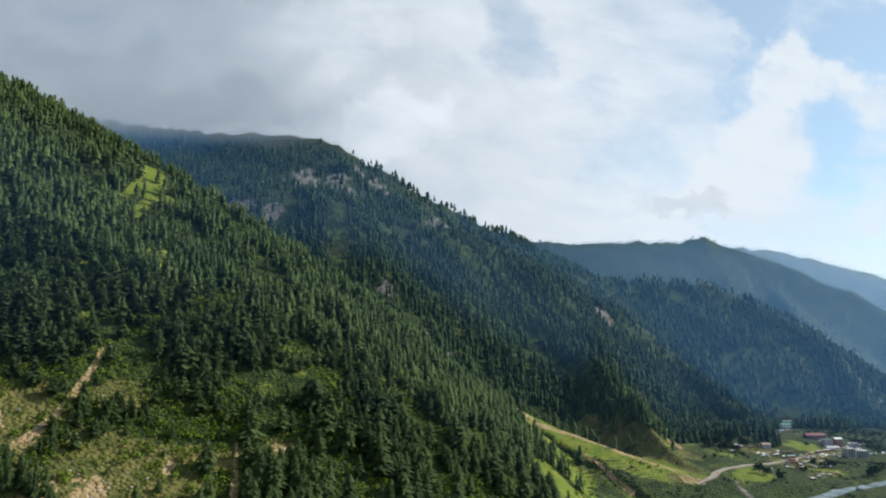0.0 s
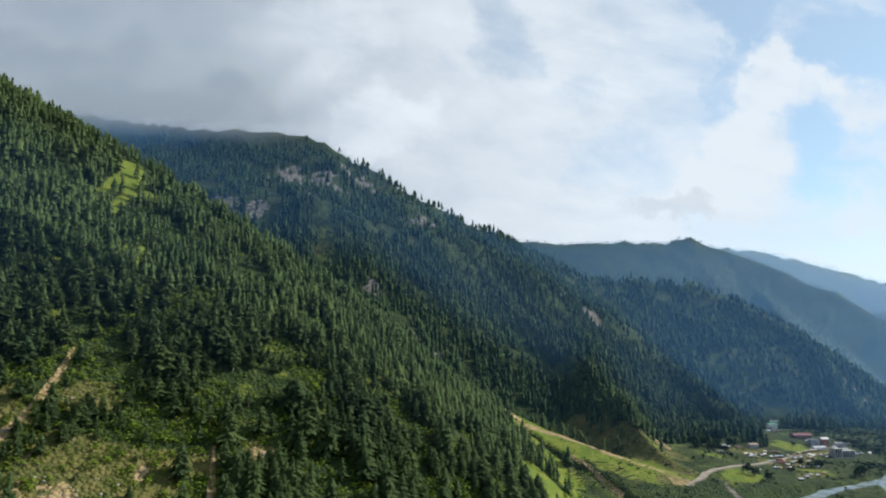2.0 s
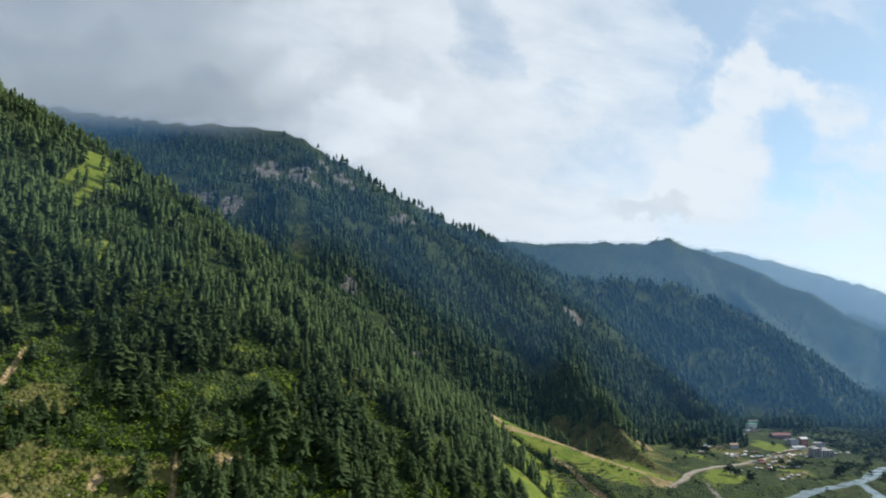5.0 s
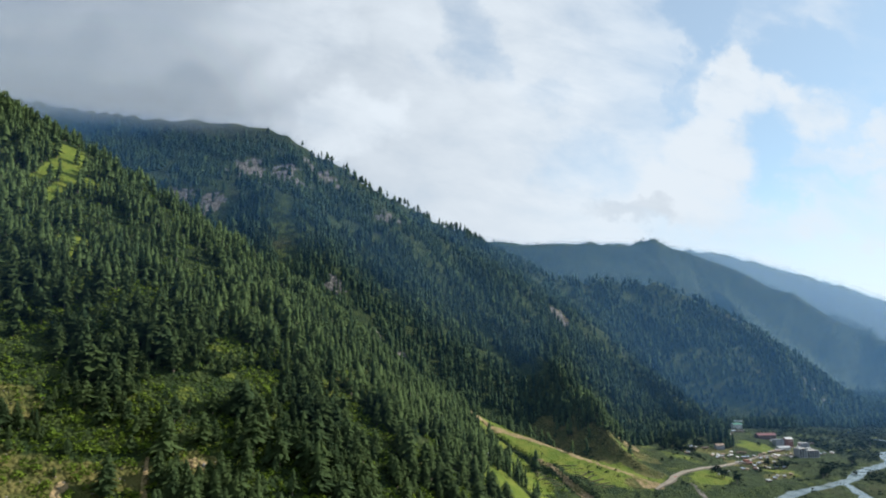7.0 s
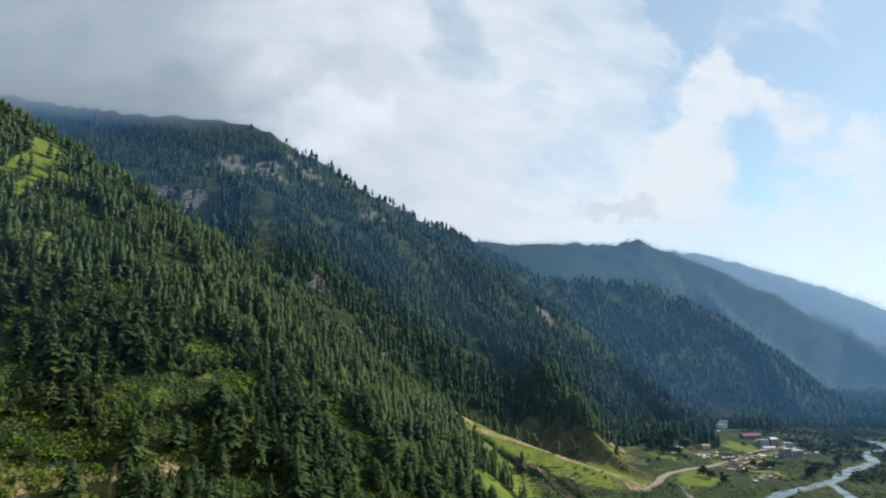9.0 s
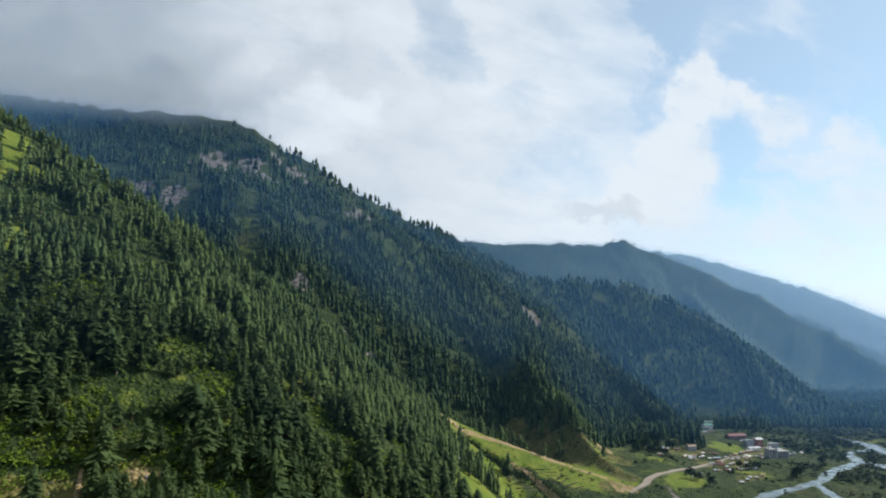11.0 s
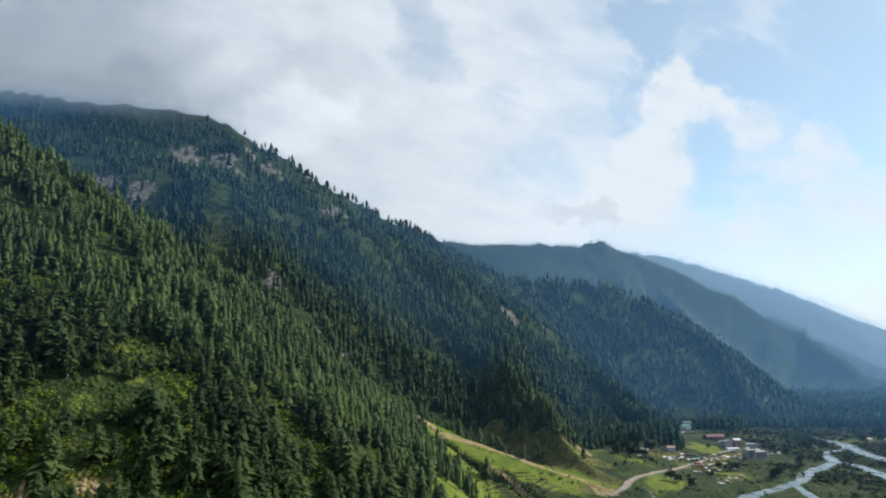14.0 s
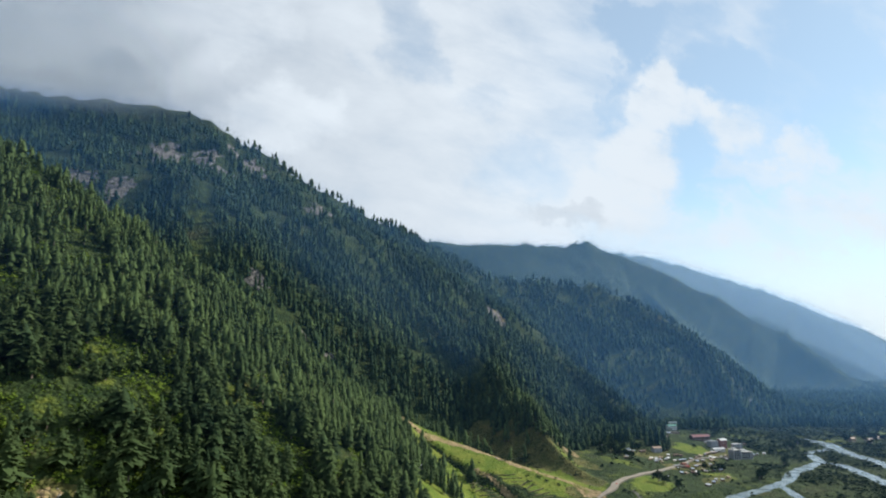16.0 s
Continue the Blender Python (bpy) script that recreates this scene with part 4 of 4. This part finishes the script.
# ---- the village ----
def make_village():
    rng = random.Random(5)
    hotel = building("hotel", 644, 1180, 2, 17, 9, 3, PLASTER, GREEN_ROOF, "white three-storey hotel with a green metal roof", bays=5, category="hotel")
    sign = thing("billboard", 651, 1186, 2, "blank white board on posts above the hotel", "sign", sink=-9.5)
    part("board", box(-8.5, 8.5, -0.15, 0.15, 4.5, 7.0, 0.05), PLASTER, sign)
    for xx in (-7, 0, 7):
        part("post", box(xx - 0.15, xx + 0.15, 0.16, 0.45, -9.0, 6.5), STEEL, sign)
    building("terrace_house", 622, 1134, 0, 15, 7, 1, TAN_WALL, STEEL, "low tan building with a flat metal roof", pitched=False, category="house")
    building("long_hall", 650, 1101, 4, 34, 11, 2, BROWN_WALL, RED_ROOF, "long brown building with a maroon metal roof", bays=9, category="building", storey=3.4)
    building("guest_house", 644, 1056, 0, 14, 10, 3, GREY_WALL, STEEL, "grey three-storey guest house with a flat roof", pitched=False, bays=4)
    building("guest_house", 662, 1057, 0, 12, 9, 4, BRICK_WALL, PLASTER, "red brick guest house with a white roof", bays=3, rise=2.2)
    building("low_house", 636, 1031, 5, 22, 7, 1, PLASTER, STEEL, "low white house with a pale metal roof", bays=6, storey=3.6)
    building("low_house", 684, 1050, 0, 15, 8, 3, GREY_WALL, PLASTER, "grey house with a white flat roof", pitched=False, bays=4)
    concrete_frame(638, 992, 2, 3, 3, 4, "unfinished grey concrete hotel with open floors and white columns")
    concrete_frame(657, 996, 2, 5, 3, 3, "lower unfinished concrete hotel wing with white columns")
    building("cottage", 458, 1064, -8, 13, 9, 1, GREY_WALL, STEEL, "grey cottage with a pale pitched metal roof on the slope", rise=3.2)
    building("cottage", 523, 1022, 2, 14, 8, 2, GREY_WALL, RUST_ROOF, "dark grey cottage with a weathered roof under the trees")
    building("cottage", 434, 990, 15, 8, 6, 1, PLASTER, STEEL, "small white cottage among trees on the slope")
    building("cottage", 404, 958, 10, 9, 6, 1, TAN_WALL, STEEL, "small tan cottage with a metal roof on the slope")
    building("hut", 98, 710, 10, 6, 4, 1, PLASTER, STEEL, "small white hut on the grassy knoll by the trees")
    building("hut", 95, 668, 20, 5, 4, 1, PLASTER, STEEL, "small white hut at the edge of the wood")
    for x, y in ((1006, 1154), (1022, 1131), (1050, 1160), (1085, 1175)):
        building("riverside_house", x, y, rng.uniform(-10, 40), rng.uniform(9, 16), 7, rng.choice((1, 1, 2)), TAN_WALL, RUST_ROOF, "tan riverside house with a rusty metal roof on the far bank")
    # the tea house with its awning
    tea = building("tea_house", 512, 936, 6, 22, 8, 1, TAN_WALL, STEEL, "flat pale tea house with a red awning by the road", pitched=False, category="tea house", storey=3.0)
    part("awning", box(2, 10.5, -6.5, -4.2, 3.0, 3.2, 0.04), RED_CLOTH, tea, "red cloth awning")
    part("upper_room", box(1, 8, -2.5, 3, 3.9, 6.4), BRICK_WALL, tea, "red upper room")
    cloths = (STEEL, PLASTER, RUST_ROOF, BLUE_TARP, BROWN_WALL, TAN_WALL)
    words = {BROWN_WALL: "dark board", STEEL: "pale metal", PLASTER: "white sheet", RUST_ROOF: "rusty metal", BLUE_TARP: "blue tarpaulin", TAN_WALL: "mud-covered"}
    rows = [((466, 1008), (505, 1020), 6), ((424, 928), (438, 946), 3), ((478, 946), (498, 966), 4), ((505, 900), (545, 935), 3),
            ((470, 822), (500, 846), 2), ((508, 850), (548, 880), 3), ((560, 965), (610, 995), 5), ((540, 940), (575, 960), 4), ((600, 1010), (624, 1022), 3), ((560, 1085), (610, 1120), 4),
            ((500, 985), (560, 1010), 7), ((535, 905), (570, 935), 4), ((440, 985), (470, 1000), 4), ((620, 985), (632, 1003), 2), ((660, 1020), (690, 1040), 4), ((480, 880), (520, 900), 4), ((690, 1065), (730, 1100), 4), ((592, 1008), (640, 1024), 5), ((640, 1076), (684, 1092), 4), ((540, 985), (604, 1000), 6), ((664, 1010), (720, 1030), 4), ((470, 960), (540, 985), 6)]
    for (ax, ay), (bx, by), n in rows:
        for k in range(n):
            t = (k + rng.uniform(0.2, 0.8)) / n
            cloth = rng.choice(cloths)
            stall(ax + (bx - ax) * t + rng.uniform(-5, 5), ay + (by - ay) * t + rng.uniform(-6, 6), rng.uniform(-30, 50), rng.uniform(2.8, 6), rng.uniform(2.6, 4), cloth, "roadside stall with a " + words[cloth] + " roof")
    for x, y, paint in ((440, 848, 0), (407, 812, 1), (500, 925, 0), (528, 950, 1), (538, 962, 0), (575, 983, 2), (592, 990, 0), (455, 884, 1), (620, 1000, 0), (342, 790, 2)):
        mat, word = ((PLASTER, "white"), (GREY_WALL, "grey"), (RED_CLOTH, "red"))[paint]
        car(x + rng.uniform(-1, 1), y, rng.uniform(30, 60), mat, word + " car parked beside the gravel road")


make_village()


# ---- broadleaf trees, shrubs and stones of the valley ----
def broadleaf(rng):
    """Trunk with limbs, and a crown of loose tufts, one metre high."""
    tv, tf = [], []

    def limb(a, b, r0, r1):
        base = len(tv)
        a, b = np.array(a), np.array(b)
        for p, r in ((a, r0), (b, r1)):
            for q in range(5):
                tv.append(p + r * np.array((math.cos(1.257 * q), math.sin(1.257 * q), 0)))
        for q in range(5):
            k, m = base + q, base + (q + 1) % 5
            tf.extend([(k, m, m + 5), (k, m + 5, k + 5)])

    limb((0, 0, -0.05), (0.01, 0, 0.32), 0.035, 0.024)
    limb((0.01, 0, 0.32), (0.02, 0.01, 0.75), 0.024, 0.008)
    cv, cf, base = [], [], 0
    for k in range(9):
        a = k * 2.4 + rng.random()
        out, z = 0.20 + 0.12 * rng.random(), 0.38 + 0.45 * rng.random()
        tip = (out * math.cos(a), out * math.sin(a), z)
        limb((0.01, 0, 0.28 + 0.2 * rng.random()), tip, 0.012, 0.004)
        v, f = clump(rng, 26)
        cv.append(v * (0.42, 0.42, 0.36) + np.array(tip) - (0, 0, 0.12))
        cf.append(f + base)
        base += len(v)
    v, f = clump(rng, 26)
    cv.append(v * (0.5, 0.5, 0.42) + (0, 0, 0.55))
    cf.append(f + base)
    return (np.concatenate(cv), np.concatenate(cf)), (np.array(tv), np.array(tf))


def make_valley_plants():
    rng = np.random.default_rng(11)
    kinds = []
    for k in range(4):
        crown, trunk = broadleaf(rng)
        kinds.append((raw_mesh("crown", *crown, [SHADED_BUSH], np.full(len(crown[0]), 0.3 + 0.15 * k)), raw_mesh("trunk", *trunk, [BARK])))
    spots = [(402, 806, 15), (408, 800, 12), (415, 783, 11), (539, 920, 13), (548, 915, 10), (563, 922, 13), (572, 926, 10), (589, 872, 14), (598, 880, 16), (606, 890, 12), (580, 862, 12),
             (802, 1073, 15), (812, 1080, 12), (851, 1112, 14), (690, 950, 12), (702, 962, 10), (655, 1010, 12), (420, 965, 14), (412, 950, 16), (440, 975, 13), (396, 935, 15), (385, 920, 12),
             (478, 1000, 18), (452, 990, 14), (430, 905, 8), (370, 860, 7), (352, 850, 6), (1000, 1165, 15), (990, 1150, 12), (1030, 1150, 14), (1045, 1140, 12), (1065, 1165, 15), (980, 1180, 12),
             (1100, 1190, 14), (1015, 1120, 10), (600, 1040, 9), (655, 900, 7)]
    spots += [(1060 + 150 * rng.random(), 1130 + 130 * rng.random(), 9 + 6 * rng.random()) for _ in range(26)]
    spots += [(400 + 40 * rng.random(), 925 + 50 * rng.random(), 8 + 5 * rng.random()) for _ in range(10)]
    made = []
    for k, (x, y, h) in enumerate(spots):
        m = Matrix.LocRotScale((x, y, on_ground(x, y) - 0.2), Euler((0, 0, rng.random() * 6.28)), (h * 0.95, h * 0.95, h))
        if k < 4:
            tree = new("broadleaf_tree")
            new("crown", kinds[k][0]).parent = tree
            new("trunk", kinds[k][1]).parent = tree
            tagged(tree, "dark leafy tree in the valley meadow", "tree", "trees in the village")
            tree.matrix_basis = m
            made.append(tree)
        else:
            copy_thing(made[k % 4], m).matrix_basis = m
    # shrubs of the river flats, the gully and the meadow edges
    x, y = scatter(rng, 330, 1500, 640, 1400, 6.0, 1.05)
    meadow, soil, rock, dry, wood = cover_at(x, y)
    z = height(x, y)
    flats = np.clip(0.80 + 0.9 * rough(x, y, 55, 61) + 0.5 * rough(x, y, 18, 62), 0, 1) * np.clip((x - 540) / 140, 0.10, 1) * (1 - rock)
    for line in RIVER.values():
        d, w = along(x, y, line)
        flats = flats * (d > w + 5)
    keep = (rng.random(len(x)) < flats) & (z > 0.5) & (z < 30) & (along(x, y, ROAD)[0] > 7)
    keep &= ~((x > 560) & (x < 720) & (y > 960) & (y < 1130))
    p = np.stack([x[keep], y[keep], z[keep] - 0.3], -1)
    h = 3.0 * np.exp(0.4 * rng.standard_normal(len(p)))
    tint = np.clip(0.4 + 0.25 * rng.standard_normal(len(p)), 0, 1)
    shapes = [(clump(rng, 8),) for _ in range(6)]
    tagged(joined("river_shrubs", shapes, p, h, h * 1.9, [SHADED_BUSH], rng, tint), "low willow shrubs on the river flats, cloud shade in their colour", "shrubs", kind="stuff")
    x, y = scatter(rng, 60, 340, 660, 960, 3.6)
    meadow, soil, rock, dry, wood = cover_at(x, y)
    d, w = along(x, y, GULLY)
    keep = (rng.random(len(x)) < np.where(d < w * 1.1, 0.75, np.clip(0.05 + 0.5 * rough(x, y, 20, 63), 0.02, 0.3)) * (1 - soil)) & (height(x, y) > 4)
    p = np.stack([x[keep], y[keep], height(x[keep], y[keep]) - 0.2], -1)
    h = 1.7 * np.exp(0.4 * rng.standard_normal(len(p)))
    tint = np.clip(0.45 + 0.25 * rng.standard_normal(len(p)), 0, 1)
    tagged(joined("meadow_bushes", shapes, p, h, h * 1.6, [SHADED_BUSH], rng, tint), "bushes in the gully and on the meadow, shade in their colour", "bushes", kind="stuff")
    # stones on the bare slope, in the stream and on the crags
    x, y = scatter(rng, -330, 400, 330, 830, 2.6)
    meadow, soil, rock, dry, wood = cover_at(x, y)
    keep = rng.random(len(x)) < np.clip(0.10 * dry * (1 + 2 * rough(x, y, 22, 64)) + 0.5 * rock + 0.10 * soil, 0, 1)
    p = np.stack([x[keep], y[keep], height(x[keep], y[keep])], -1)
    shapes = []
    for _ in range(5):
        bm = bmesh.new()
        bmesh.ops.create_icosphere(bm, subdivisions=1, radius=0.5)
        v = np.array([q.co[:] for q in bm.verts]) * (1 + 0.28 * rng.standard_normal((12 if len(bm.verts) == 12 else len(bm.verts), 1)))
        f = np.array([[q.index for q in face.verts] for face in bm.faces])
        bm.free()
        shapes.append(((v, f),))
    h = 0.9 * np.exp(0.5 * rng.standard_normal(len(p)))
    tagged(joined("loose_stones", shapes, p, h, h * 1.3, [STONE], rng, np.full(len(p), 0.5)), "pale loose stones on the bare slope and stream", "stones", kind="stuff")


make_valley_plants()


def make_village_conifers():
    rng = np.random.default_rng(23)
    first = [ob for ob in bpy.data.objects if ob.name.startswith("conifer_tree")][:8]
    spots = ((412, 962, 21), (418, 970, 24), (424, 958, 20), (430, 966, 17), (404, 955, 15), (486, 1030, 23), (489, 1034, 20), (441, 1092, 22), (436, 952, 14),
             (395, 930, 17), (388, 926, 14), (126, 805, 12), (101, 640, 17), (94, 639, 15), (79, 601, 16), (76, 608, 14), (109, 675, 15), (548, 1034, 20), (556, 1040, 22), (540, 1030, 17))
    for k, (x, y, h) in enumerate(spots):
        m = Matrix.LocRotScale((x, y, on_ground(x, y) - 0.3), Euler((0, 0, rng.random() * 6.28)), (h * 1.15, h * 1.15, h))
        tree = copy_thing(first[k % 8], m)
        tree.matrix_basis = m
        tagged(tree, "tall dark conifer standing by the valley meadow", "tree", "conifers by the valley meadow")


make_village_conifers()


# ---- haze and cloud sheets ----
def ease(v, a, b):
    t = np.clip((v - a) / (b - a), 0, 1)
    return t * t * (3 - 2 * t)


MIDWAY = (3.0, 53.0, EYE - 8.0)   # the camera halfway along the flight; the haze tops are cut from here


def sheet(name, line, low, top, mat, density, label, category):
    """An upright sheet of air along a line of plan points; density(x, y, z, height over the ground) gives its thickness."""
    up = 64
    x, y = np.array(line, float).T
    across = len(x)
    z = np.linspace(low, top, up)
    xx, zz = np.meshgrid(x, z)
    yy = np.meshgrid(y, z)[0]
    i, j = np.meshgrid(np.arange(up - 1), np.arange(across - 1), indexing="ij")
    a = i * across + j
    quads = np.stack([a, a + 1, a + 1 + across, a + across], -1).reshape(-1, 4)
    me = raw_mesh(name, np.stack([xx, yy, zz], -1).reshape(-1, 3), quads, [mat])
    thick = density(xx, yy, zz, zz - height(xx, yy))
    me.attributes.new("thick", "FLOAT", "POINT").data.foreach_set("value", thick.astype(np.float32).ravel())
    me.polygons.foreach_set("use_smooth", np.ones(len(quads), bool))
    return tagged(new(name, me), label, category, kind="structure")


def veil(radius, amount, colour, clear=60.0, left_gain=0.0):
    """A haze sheet added at that distance, faded out at the skyline behind it as seen from MIDWAY."""
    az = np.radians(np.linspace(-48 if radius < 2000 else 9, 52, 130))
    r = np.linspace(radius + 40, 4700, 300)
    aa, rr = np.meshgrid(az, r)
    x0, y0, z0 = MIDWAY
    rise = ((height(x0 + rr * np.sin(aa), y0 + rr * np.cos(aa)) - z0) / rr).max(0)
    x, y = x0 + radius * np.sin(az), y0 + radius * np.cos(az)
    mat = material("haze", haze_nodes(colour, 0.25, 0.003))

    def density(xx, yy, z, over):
        return amount * (1 + left_gain * ease(xx / radius, 0.30, -0.30)) * ease(over, -5, clear) * ease((z - z0) / radius - rise[None, :], (18 if radius < 1000 else 14) / radius, (-40 if radius < 1000 else -8) / radius)
    sheet("haze", list(zip(x, y)), -10.0, z0 + radius * float(rise.max()) + 40, mat, density, "thin blue sheet standing for haze across the valley", "haze")


for radius, amount, colour, clear, left_gain in HAZE:
    veil(radius, amount, colour, clear, left_gain)
VAPOUR = material("cloud", haze_nodes((0.74, 0.80, 0.88), 0.0, 0.006))
for k in range(4):
    y = 1320 + 60 * k
    low, full = 622 + 19 * k, 700 + 23 * k
    line = [(-1.05 * y + 0.91 * y * j / 80, y) for j in range(81)]
    sheet("cloud_bank", line, 560.0, 1100, VAPOUR, lambda x, y, z, over: 0.245 * ease(z + 22 * rough(x + 90 * k, z, 150, 51) + 12 * rough(x, z, 50, 52), low, full) * ease(x * 1500 / y + 0.2 * (z - 740) + 60 * rough(x, z, 120, 53), -260, -560) * ease(z, 1080, 730),
          "grey cloud lying on the mountain top", "cloud")
